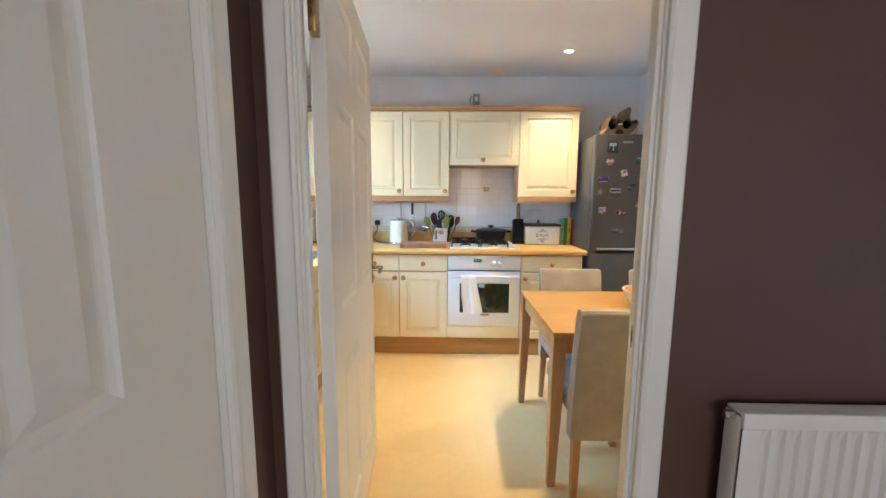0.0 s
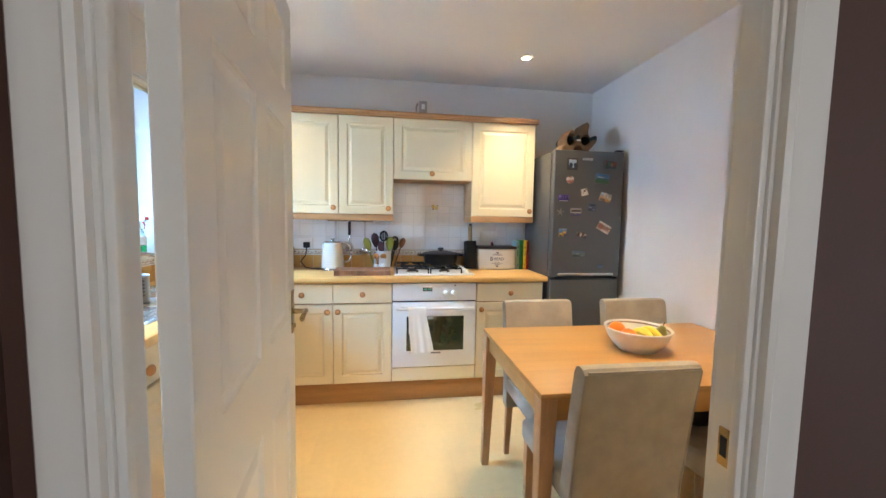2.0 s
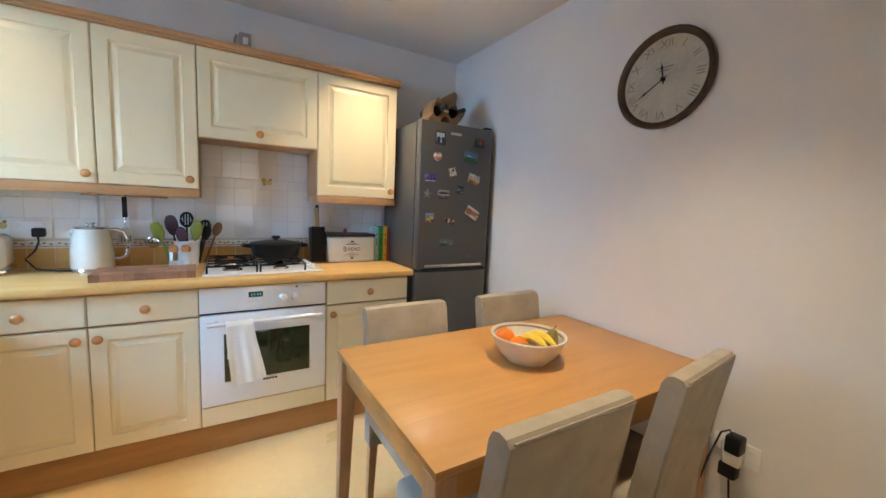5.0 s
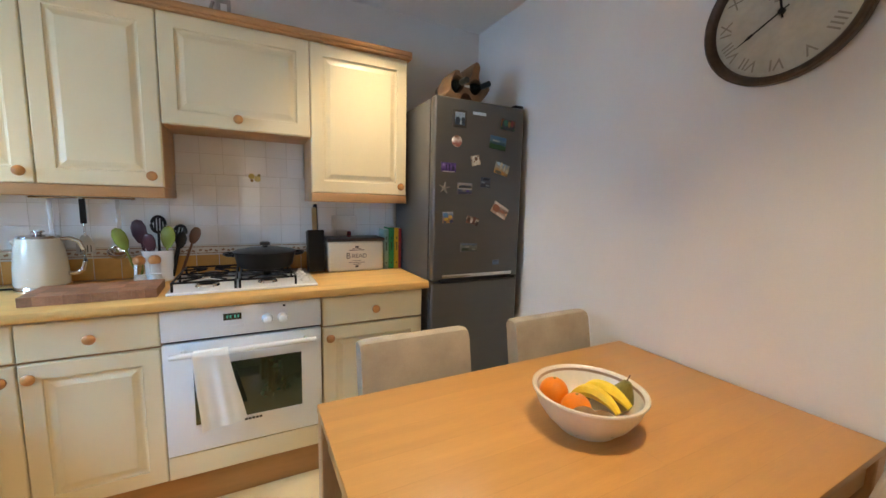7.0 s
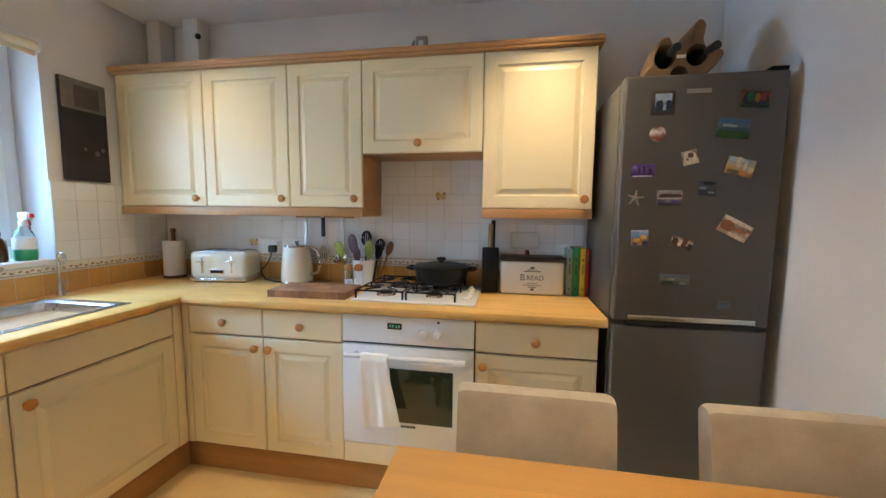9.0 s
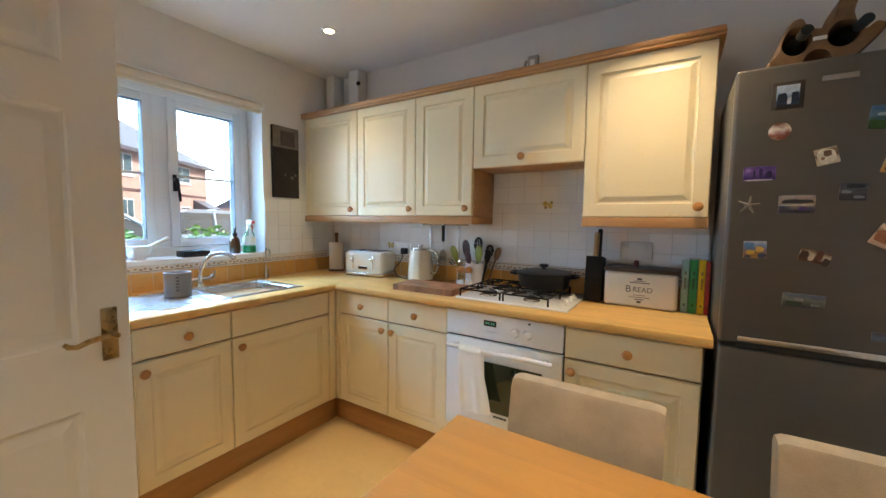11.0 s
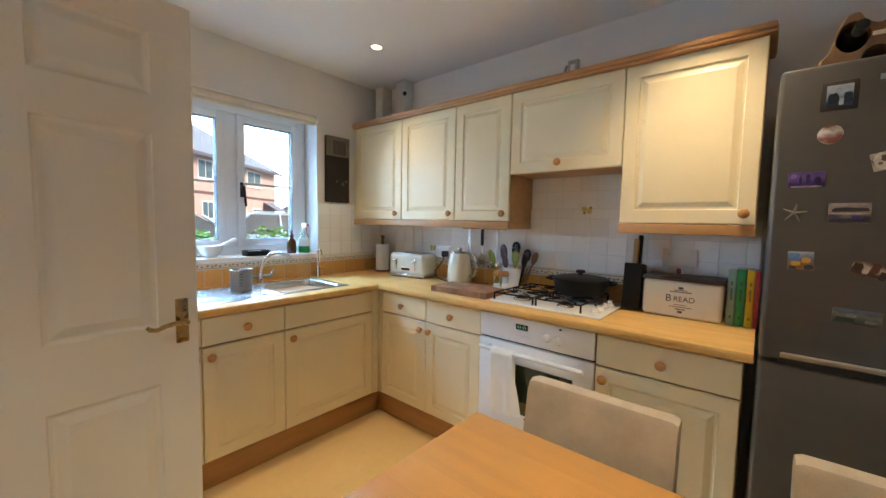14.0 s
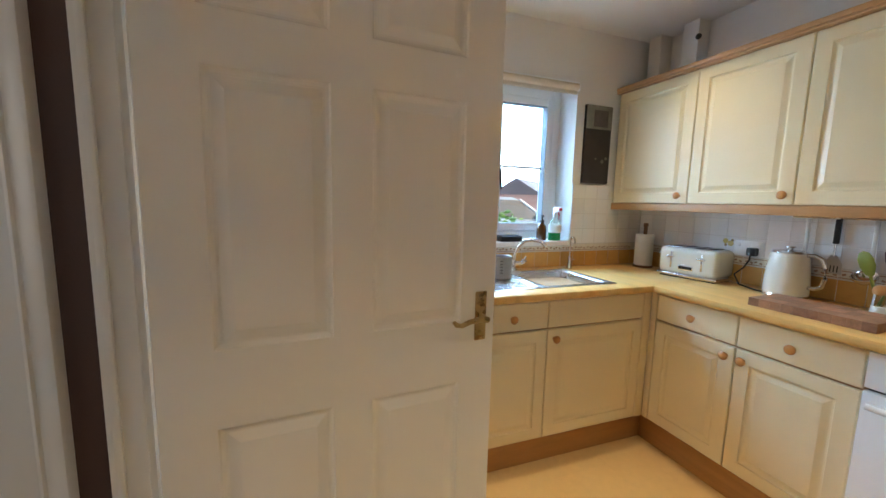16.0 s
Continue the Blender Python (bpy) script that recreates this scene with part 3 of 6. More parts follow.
def carcass(parent, w, d, z0, z1, material=None):
    part("carcass", box(0.001, w - 0.001, 0.021, d, z0, z1, 0.001), material or M_TRIM, parent)


def base_unit(m, w, kind, label="cream panelled base cabinet with drawer and wooden knobs", kside=1):
    u = thing("base_cabinet", m, label, "cabinet", "kitchen base units")
    carcass(u, w, 0.52, PL, TOP - 0.004)
    if kind == "drawer":
        cab_door(u, 0, w, 0.725, TOP - 0.008, w / 2, 0.79, True, "drawer_front")
        cab_door(u, 0, w, PL, 0.720, (w - 0.035) if kside > 0 else 0.035, 0.672)
    elif kind == "wide":
        cab_door(u, 0, w, 0.725, TOP - 0.008, None, None, True, "drawer_front")
        cab_door(u, 0, w, PL, 0.720, 0.04, 0.672)
    return u


UNITS = [(-0.82, -0.42, 1), (-0.42, -0.02, -1), (0.582, 1.082, -1)]
for a, b, ks in UNITS:
    base_unit(pose(a, FY, 0), b - a, "drawer", kside=ks)
filler = thing("corner_post", pose(FX, FY, 0), "cream filler post between the two runs of cabinets", "filler panel", kind="structure")
part("post", box(0.0, 0.033, 0.0, 0.05, PL, TOP - 0.004, 0.002), M_CREAM, filler)
part("post", box(-0.05, -0.0, -0.05, 0.0, PL, TOP - 0.004, 0.002), M_CREAM, filler)
# the sink run faces +x: local x runs along world y
for a, b, kd, ks in ((2.40, 3.008, "wide", 1), (2.0, 2.40, "drawer", -1), (1.6, 2.0, "drawer", 1), (1.0, 1.6, "wide", 1)):
    base_unit(pose(FX, a, 0, 0, 0, 90), b - a, kd, kside=ks)

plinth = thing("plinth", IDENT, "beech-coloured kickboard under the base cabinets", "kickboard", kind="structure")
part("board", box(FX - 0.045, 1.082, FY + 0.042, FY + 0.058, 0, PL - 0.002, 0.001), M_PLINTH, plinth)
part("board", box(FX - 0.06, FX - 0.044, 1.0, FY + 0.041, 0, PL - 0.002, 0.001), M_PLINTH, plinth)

# worktop with a rounded nose, cut for the sink
SX0, SX1, SY0, SY1 = -1.36, -0.915, 1.93, 2.87
BX0, BX1, BY0, BY1 = -1.335, -0.945, 2.44, 2.83
WT = 0.908


def nosed(length, depth):
    """A strip of worktop along x with its rolled edge at y=0."""
    pr = [(depth, 0.87), (0.008, 0.87), (0.002, 0.875), (0.0, 0.884), (0.0, 0.896), (0.003, 0.904), (0.010, 0.908), (depth, 0.908)]
    own = bmesh.new()
    rows = [[own.verts.new((x, y, z)) for y, z in pr] for x in (0, length)]
    for i in range(len(pr)):
        j = (i + 1) % len(pr)
        own.faces.new((rows[0][i], rows[0][j], rows[1][j], rows[1][i]))
    own.faces.new(rows[0])
    own.faces.new(rows[1])
    return own


worktop = thing("worktop", IDENT, "beech-effect laminate worktop with a rounded front edge", "worktop", kind="structure")
own = nosed(1.105 - (FX + 0.03), YB - FY + 0.03)
own.transform(pose(FX + 0.03, FY - 0.03, 0))
part("back_run", own, M_BEECH, worktop)
own = nosed(YB - 1.0, FX + 0.03 - BX1)
own.transform(pose(FX + 0.03, 1.0, 0, 0, 0, 90))
part("sink_run", own, M_BEECH, worktop)
for b in ((XL, BX0, 1.0, YB), (BX0, BX1, 1.0, BY0), (BX0, BX1, BY1, YB)):
    part("sink_run", box(b[0], b[1], b[2], b[3], 0.87, 0.908), M_BEECH, worktop, smooth=False)

# wall units
WFY, WZB, WZT = 3.302, 1.340, 2.054
for a, b, z0, kx in ((-1.44, -0.90, WZB, 0.49), (-0.90, -0.41, WZB, 0.455), (-0.41, -0.012, WZB, 0.36), (-0.012, 0.582, 1.605, 0.285), (0.582, 1.082, WZB, 0.46)):
    u = thing("wall_cabinet", pose(a, WFY, 0), "cream panelled wall cabinet with wooden knob", "cabinet", "kitchen wall units")
    carcass(u, b - a, YB - WFY - 0.002, z0, WZT)
    cab_door(u, 0, b - a, z0, WZT, kx, z0 + 0.045)
trim = thing("cabinet_trim", IDENT, "beech cornice and pelmet round the wall cabinets", "cabinet trim", kind="structure")
cor = box(-1.45, 1.10, WFY - 0.022, YB - 0.002, WZT + 0.001, WZT + 0.012, 0.003)
box(-1.45, 1.10, WFY - 0.028, WFY + 0.01, WZT + 0.012, WZT + 0.038, 0.008, cor)
box(1.075, 1.104, WFY + 0.01, YB - 0.002, WZT + 0.012, WZT + 0.038, 0.006, cor)
part("cornice", cor, M_TRIM, trim)
part("pelmet", box(-1.45, -0.012, WFY - 0.005, WFY + 0.013, WZB - 0.045, WZB - 0.001, 0.004), M_TRIM, trim)
part("pelmet", box(-0.03, -0.012, WFY + 0.013, YB - 0.002, WZB - 0.045, WZB - 0.001, 0.003), M_TRIM, trim)
part("pelmet", box(0.582, 1.082, WFY - 0.005, WFY + 0.013, WZB - 0.045, WZB - 0.001, 0.004), M_TRIM, trim)
part("pelmet", box(0.582, 0.600, WFY + 0.013, YB - 0.002, WZB - 0.045, WZB - 0.001, 0.003), M_TRIM, trim)
part("pelmet", box(1.064, 1.082, WFY + 0.013, YB - 0.002, WZB - 0.045, WZB - 0.001, 0.003), M_TRIM, trim)

# ---------------------------------------------------------------- oven
oven = thing("built_in_oven", pose(-0.018, FY - 0.004, 0), "white built-in electric oven with dark glass door", "oven")
OW = 0.596
part("body", box(0.004, OW - 0.004, 0.026, 0.55, PL + 0.1, TOP - 0.004), M_DARK, oven)
part("control_panel", box(0, OW, 0, 0.025, 0.738, 0.862, 0.004), M_ENAMEL, oven)
part("display", box(0.212, 0.278, -0.0025, 0.002, 0.805, 0.833, 0.001), M_OVENGLASS, oven, "black clock display")
for k, dx in enumerate((0.226, 0.238, 0.254, 0.266)):
    part("digit", box(dx - 0.003, dx + 0.003, -0.0035, -0.0024, 0.814, 0.825), M_DISPLAY, oven, "glowing green digit", smooth=False)
for dx in (0.375, 0.435):
    part("dial", lathe([(0, 0), (0.022, 0), (0.021, 0.012), (0.017, 0.028), (0.014, 0.030), (0, 0.030)], 24, m=pose(dx, 0, 0.795, 90)), M_ENAMEL, oven, "white rotary dial")
part("pilot_light", box(0.437, 0.447, -0.003, 0.002, 0.842, 0.850), M_BLACK, oven)
for k in range(5):
    part("button", box(0.212 + 0.016 * k, 0.220 + 0.016 * k, -0.004, 0.002, 0.777, 0.783, 0.001), M_ENAMEL, oven)
odoor = part("door", box(0, OW, -0.004, 0.025, 0.262, 0.728, 0.005), M_ENAMEL, oven)
part("glass", box(0.10, OW - 0.088, -0.007, -0.002, 0.380, 0.628, 0.002), M_OVENGLASS, odoor, "dark oven window")
hb = tube([(0.03, -0.045, 0.692), (OW - 0.03, -0.045, 0.692)], 0.011, 14)
for dx in (0.07, OW - 0.07):
    tube([(dx, -0.004, 0.692), (dx, -0.045, 0.692)], 0.008, 10, hb)
part("handle", hb, M_ENAMEL, odoor, "white bar handle")
for k in range(5):
    part("badge", box(0.275 + 0.014 * k, 0.286 + 0.014 * k, -0.0065, -0.003, 0.358, 0.367), M_BLACK, odoor, "small dark maker's mark", smooth=False)
part("filler_panel", box(0, OW, 0.004, 0.024, PL + 0.002, 0.256, 0.003), M_CREAM, oven, "cream panel under the oven")

# towel over the bar
towel = bmesh.new()
NU, NV = 30, 44
DROP_BACK, DROP_FRONT = 0.20, 0.32
grid = []
for j in range(NV):
    v = j / (NV - 1)
    s = -DROP_BACK + v * (DROP_BACK + DROP_FRONT)
    row = []
    for i in range(NU):
        u = i / (NU - 1)
        down = max(0.0, s) / DROP_FRONT
        fold = (0.0045 * math.sin(u * 9 + 1.2 + 0.8 * v) + 0.002 * math.sin(u * 21 + 2 * v)) * min(1, abs(s) * 5)
        x = 0.110 + u * (0.118 + 0.040 * down) + 0.014 * down + 0.004 * math.sin(7 * v + 1)
        if s < -0.015:
            y, z = -0.027 + abs(fold) * 0.3, 0.707 + s
        elif s > 0.015:
            y, z = -0.066 - fold - 0.014 * s, 0.707 - s + 0.022 * (u - 0.4) * down
        else:
            a = (s + 0.015) / 0.03 * math.pi
            y, z = -0.0465 + 0.0195 * math.cos(a), 0.692 + 0.016 * math.sin(a)
        row.append(towel.verts.new((x, y, z)))
    grid.append(row)
inner = [[towel.verts.new((p.co.x, p.co.y + (0.0035 if j * (DROP_BACK + DROP_FRONT) / (NV - 1) > DROP_BACK else -0.0035), p.co.z - (0.003 if abs(j * (DROP_BACK + DROP_FRONT) / (NV - 1) - DROP_BACK) < 0.016 else 0))) for p in row] for j, row in enumerate(grid)]
for sheet in (grid, inner):
    for j in range(NV - 1):
        for i in range(NU - 1):
            towel.faces.new((sheet[j][i], sheet[j][i + 1], sheet[j + 1][i + 1], sheet[j + 1][i]))
for j in range(NV - 1):
    for i in (0, NU - 1):
        towel.faces.new((grid[j][i], grid[j + 1][i], inner[j + 1][i], inner[j][i]))
for i in range(NU - 1):
    for j in (0, NV - 1):
        towel.faces.new((grid[j][i], grid[j][i + 1], inner[j][i + 1], inner[j][i]))
tw = mesh_ob("tea_towel", towel, M_TOWEL, True)
tw.matrix_basis = pose(-0.018, FY - 0.004, 0)
tagged(tw, "cream cotton tea towel hung over the oven handle", "towel")

# ---------------------------------------------------------------- fridge freezer
FRX0, FRX1, FRY = 1.117, 1.655, 3.02
fr = thing("fridge_freezer", pose(FRX0, FRY, 0), "silver-grey fridge freezer covered with magnets", "fridge")
FW = FRX1 - FRX0
part("cabinet", box(0.0, FW, 0.062, 0.545, 0.02, 1.815, 0.006), M_FRIDGE, fr)
part("fridge_door", box(0, FW, 0, 0.056, 0.908, 1.822, 0.012, seg=3), M_FRIDGE, fr)
part("freezer_door", box(0, FW, 0, 0.056, 0.05, 0.894, 0.012, seg=3), M_FRIDGE, fr)
part("handle", box(0.05, FW - 0.05, -0.012, 0.02, 0.918, 0.938, 0.004), M_STEEL, fr, "bright recessed handle strip")
part("handle_recess", box(0.05, FW - 0.05, -0.002, 0.03, 0.897, 0.914), M_DARK, fr)
part("foot", box(0.03, FW - 0.03, 0.08, 0.5, 0.0, 0.03), M_DARK, fr)
part("maker_mark", box(0.21, 0.29, -0.0016, 0.002, 1.752, 1.768), M_STEEL, fr, "small bright maker's mark", smooth=False)
part("hinge_cap", box(FW - 0.06, FW - 0.005, 0.005, 0.05, 1.822, 1.836, 0.004), M_BLACK, fr)
part("hinge_cap", box(FW - 0.05, FW - 0.005, 0.002, 0.05, 0.894, 0.908, 0.002), M_BLACK, fr)


def magnet(x, z, w, h, turn, stops, label, seed, border=None, shape="rect", patches=()):
    w, h = w * 0.9, h * 0.9
    g = thing("fridge_magnet", pose(FRX0 + x, FRY - 0.0005, z, 0, turn, 0), label, "fridge magnet", "magnets on the fridge")
    pm = picture_mat("print", [tuple(c ** 1.15 for c in q) for q in stops], 38, seed)
    if shape == "round":
        part("picture", lathe([(0, 0), (w / 2, 0), (w / 2, 0.004), (w / 2 - 0.003, 0.006), (0, 0.007)], 22, m=pose(0, 0, 0, 90)), pm, g)
        return
    if shape == "star":
        bm = bmesh.new()
        for k in range(5):
            a = radians(90 + 72 * k)
            tube([(0, -0.003, 0), (w / 2 * math.cos(a), -0.003, w / 2 * math.sin(a))], [0.006, 0.002], 6, bm)
        part("picture", bm, pm, g)
        return
    if border:
        part("frame", box(-w / 2, w / 2, -0.006, 0, -h / 2, h / 2, 0.002), border, g, "plain border round the picture")
        k = 0.012
        part("picture", box(-w / 2 + k, w / 2 - k, -0.0072, -0.004, -h / 2 + k, h / 2 - k), pm, g, smooth=False)
    else:
        part("picture", box(-w / 2, w / 2, -0.004, 0, -h / 2, h / 2, 0.001), pm, g)
    for k, (u0, u1, v0, v1, c) in enumerate(patches):
        mid, hu, hv = ((u0 + u1) / 2 - 0.5) * w, (u1 - u0) / 2 * w, (v1 - v0) / 2 * h
        prng = random.Random(int(seed * 100) + k)
        ring, n = [], 11
        for i in range(n):
            a, j = 2 * math.pi * i / n, prng.uniform(0.78, 1.0)
            sq = min(1.25, 1 / max(abs(math.cos(a)), abs(math.sin(a))))
            ring.append((max(-w / 2, min(w / 2, mid + hu * j * sq * math.cos(a))), ((v0 + v1) / 2 - 0.5) * h + hv * j * sq * math.sin(a)))
        y = (-0.0073 if border else -0.0041) - 0.0003 * k
        part("print_patch", plate(ring, y - 0.0003, y), mat("ink", c, 0.35, var=0.25, scale=70, fine=300, bump=0), g, smooth=False)


DKB, LTB = (0.04, 0.06, 0.10), (0.45, 0.60, 0.75)
CRM, BRN, OCH = (0.62, 0.55, 0.42), (0.18, 0.08, 0.04), (0.55, 0.30, 0.08)
magnet(0.133, 1.722, 0.088, 0.095, 0, [DKB, (0.05, 0.12, 0.22), LTB, (0.7, 0.75, 0.8)], "framed picture magnet of a blue lake valley", 1.1, mat("dark_frame", (0.05, 0.04, 0.035), 0.5), patches=[(0.17, 0.83, 0.55, 0.84, (0.50, 0.62, 0.74)), (0.17, 0.5, 0.2, 0.6, (0.015, 0.03, 0.06)), (0.6, 0.84, 0.2, 0.6, (0.02, 0.04, 0.08)), (0.48, 0.62, 0.16, 0.42, (0.60, 0.68, 0.76))])
magnet(0.430, 1.724, 0.100, 0.062, 4, [(0.02, 0.03, 0.03), (0.03, 0.14, 0.06), (0.35, 0.10, 0.03), (0.05, 0.03, 0.03)], "dark picture magnet with green and red lights", 2.2, patches=[(0.0, 1.0, 0.0, 1.0, (0.02, 0.022, 0.025)), (0.18, 0.45, 0.3, 0.95, (0.02, 0.10, 0.045)), (0.45, 0.66, 0.25, 0.9, (0.24, 0.12, 0.02)), (0.66, 0.88, 0.35, 0.95, (0.20, 0.025, 0.02))])
magnet(0.369, 1.625, 0.115, 0.075, 6, [(0.02, 0.07, 0.02), (0.04, 0.11, 0.04), (0.12, 0.22, 0.30), (0.08, 0.18, 0.32)], "landscape magnet with green field and blue sky", 3.3, patches=[(0.0, 0.98, 0.02, 0.40, (0.02, 0.09, 0.02)), (0.12, 0.6, 0.56, 0.70, (0.36, 0.42, 0.46)), (0.0, 0.98, 0.74, 1.0, (0.05, 0.14, 0.28)), (0.05, 0.95, 0.38, 0.54, (0.03, 0.09, 0.13))])
magnet(0.121, 1.612, 0.062, 0.062, 0, [CRM, (0.40, 0.12, 0.08), (0.7, 0.65, 0.6), BRN], "round white and red ceramic magnet", 4.1, shape="round")
magnet(0.235, 1.526, 0.058, 0.056, -14, [CRM, (0.66, 0.58, 0.44), BRN, CRM], "small cream square magnet with a brown motif", 5.7, patches=[(0.02, 0.98, 0.02, 0.98, (0.74, 0.69, 0.58)), (0.35, 0.75, 0.45, 0.85, (0.16, 0.09, 0.05)), (0.2, 0.4, 0.3, 0.5, (0.30, 0.18, 0.10))])
magnet(0.078, 1.481, 0.092, 0.052, 0, [(0.03, 0.02, 0.08), (0.10, 0.05, 0.28), (0.22, 0.14, 0.42), (0.10, 0.06, 0.24)], "purple night skyline magnet", 6.2, patches=[(0.0, 1.0, 0.0, 0.12, (0.55, 0.50, 0.62)), (0.3, 0.38, 0.2, 0.75, (0.03, 0.02, 0.10)), (0.48, 0.6, 0.2, 0.9, (0.04, 0.02, 0.12)), (0.7, 0.9, 0.2, 0.7, (0.03, 0.02, 0.10)), (0.05, 0.25, 0.6, 0.9, (0.30, 0.20, 0.55))])
magnet(0.400, 1.491, 0.100, 0.068, 14, [(0.20, 0.10, 0.05), OCH, (0.50, 0.42, 0.30), (0.30, 0.36, 0.40)], "relief magnet of old town roofs", 7.9, patches=[(0.02, 0.6, 0.72, 1.0, (0.45, 0.58, 0.66)), (0.3, 0.5, 0.4, 1.1, (0.62, 0.52, 0.34)), (0.6, 0.72, 0.35, 0.95, (0.60, 0.50, 0.34)), (0.05, 0.5, 0.05, 0.3, (0.12, 0.10, 0.06)), (0.5, 0.75, 0.02, 0.3, (0.55, 0.22, 0.04)), (0.75, 1.0, 0.25, 0.6, (0.62, 0.52, 0.30))])
magnet(0.299, 1.416, 0.066, 0.058, 3, [DKB, (0.06, 0.06, 0.08), (0.10, 0.12, 0.16), DKB], "dark blue two-part picture magnet", 8.8, patches=[(0.05, 0.45, 0.4, 0.6, (0.22, 0.26, 0.30)), (0.5, 0.95, 0.12, 0.3, (0.18, 0.22, 0.26)), (0.2, 0.9, 0.7, 0.95, (0.01, 0.015, 0.03))])
magnet(0.057, 1.379, 0.066, 0.06, 8, [(0.30, 0.27, 0.23), (0.26, 0.24, 0.21), (0.34, 0.30, 0.25), (0.3, 0.27, 0.22)], "pale starfish magnet on the fridge", 9.3, shape="star")
magnet(0.175, 1.380, 0.096, 0.064, 0, [BRN, (0.10, 0.12, 0.20), (0.45, 0.36, 0.26), (0.20, 0.22, 0.30)], "panorama magnet of a harbour town", 10.4, patches=[(0.0, 1.0, 0.82, 1.0, (0.40, 0.35, 0.33)), (0.0, 1.0, 0.55, 0.78, (0.03, 0.03, 0.04)), (0.0, 1.0, 0.42, 0.50, (0.55, 0.52, 0.50)), (0.0, 0.9, 0.0, 0.2, (0.05, 0.05, 0.09)), (0.55, 0.8, 0.2, 0.36, (0.10, 0.06, 0.30))])
magnet(0.399, 1.271, 0.118, 0.070, 28, [(0.45, 0.18, 0.10), (0.62, 0.45, 0.32), (0.30, 0.14, 0.07), CRM], "tilted sandy picture magnet", 11.6, patches=[(0.0, 1.0, 0.75, 1.0, (0.78, 0.66, 0.52)), (0.0, 0.45, 0.15, 0.8, (0.35, 0.12, 0.05)), (0.5, 0.8, 0.35, 0.6, (0.42, 0.15, 0.07)), (0.3, 1.0, 0.0, 0.25, (0.80, 0.64, 0.48)), (0.85, 1.0, 0.3, 0.6, (0.70, 0.40, 0.22))])
magnet(0.081, 1.232, 0.066, 0.062, -2, [OCH, (0.45, 0.22, 0.06), (0.18, 0.26, 0.42), (0.45, 0.5, 0.6)], "small magnet with orange cliffs and blue water", 12.5, patches=[(0.02, 0.5, 0.55, 0.95, (0.12, 0.28, 0.52)), (0.1, 0.5, 0.2, 0.5, (0.72, 0.44, 0.06)), (0.5, 0.9, 0.35, 0.7, (0.70, 0.40, 0.08)), (0.6, 1.0, 0.0, 0.3, (0.05, 0.06, 0.12)), (0.0, 0.35, 0.0, 0.2, (0.08, 0.07, 0.09))])
magnet(0.227, 1.216, 0.082, 0.042, 14, [BRN, (0.12, 0.05, 0.04), CRM, BRN], "brown animal-shaped relief magnet", 13.1, patches=[(0.0, 0.3, 0.2, 0.9, (0.06, 0.03, 0.02)), (0.3, 0.5, 0.1, 0.7, (0.66, 0.56, 0.45)), (0.5, 0.75, 0.3, 1.1, (0.14, 0.05, 0.03)), (0.78, 1.0, -0.1, 0.6, (0.05, 0.03, 0.03))])
magnet(0.210, 1.075, 0.112, 0.048, 2, [DKB, (0.12, 0.13, 0.11), (0.22, 0.24, 0.22), (0.10, 0.13, 0.19)], "long blue-grey panorama magnet", 14.9, patches=[(0.0, 1.0, 0.78, 1.0, (0.12, 0.17, 0.24)), (0.05, 0.5, 0.1, 0.45, (0.03, 0.05, 0.03)), (0.25, 0.5, 0.45, 0.72, (0.30, 0.30, 0.28)), (0.65, 0.92, 0.15, 0.4, (0.22, 0.23, 0.22))])
magnet(0.385, 0.988, 0.045, 0.030, 0, [(0.10, 0.13, 0.19), (0.14, 0.20, 0.30), (0.10, 0.12, 0.18)], "tiny blue boat magnet", 15.2)

# carved wine rack on the fridge
rack = thing("wine_rack", pose(1.330, 3.17, 1.822) @ Matrix.Diagonal((1.03, 1.0, 1.18, 1)), "carved brown wooden wine rack holding two dark bottles", "wine rack")


def smooth_loop(pts, n=5):
    """A closed rounded outline through a few corner points."""
    out, k = [], len(pts)
    for i in range(k):
        p0, p1, p2, p3 = (Vector(pts[(i + d) % k]) for d in (-1, 0, 1, 2))
        for q in range(n):
            t = q / n
            out.append(0.5 * (2 * p1 + (p2 - p0) * t + (2 * p0 - 5 * p1 + 4 * p2 - p3) * t * t + (3 * p1 - p0 - 3 * p2 + p3) * t ** 3))
    return out


def carved_block(outline, holes, depth):
    """A root-wood block with rounded prongs, bored through, its edges eased."""
    own = bmesh.new()
    loops = [smooth_loop(outline)] + [[Vector((cx + rx * math.cos(2 * math.pi * i / 24), cz + rz * math.sin(2 * math.pi * i / 24))) for i in range(24)] for cx, cz, rx, rz in holes]
    caps = {0: [], 3: []}
    for h, loop in enumerate(loops):
        mid = sum(loop, Vector((0, 0))) / len(loop)
        rings = []
        for lev, (y, k) in enumerate(((-depth / 2, 0.95), (-depth / 2 + 0.008, 1.0), (depth / 2 - 0.008, 0.96), (depth / 2, 0.92))):
            if h:
                k = 2.04 - k if lev in (0, 3) else 1.0
            rings.append([own.verts.new((mid.x + (p.x - mid.x) * k, y, mid.y + (p.y - mid.y) * k)) for p in loop])
        for a, b in zip(rings, rings[1:]):
            for i in range(len(loop)):
                own.faces.new((a[i], a[(i + 1) % len(loop)], b[(i + 1) % len(loop)], b[i]))
        for lev in caps:
            ring = rings[lev]
            caps[lev] += [own.edges.get((ring[i], ring[(i + 1) % len(loop)])) for i in range(len(loop))]
    for lev in caps:
        bmesh.ops.triangle_fill(own, use_beauty=True, use_dissolve=False, edges=caps[lev])
    return own


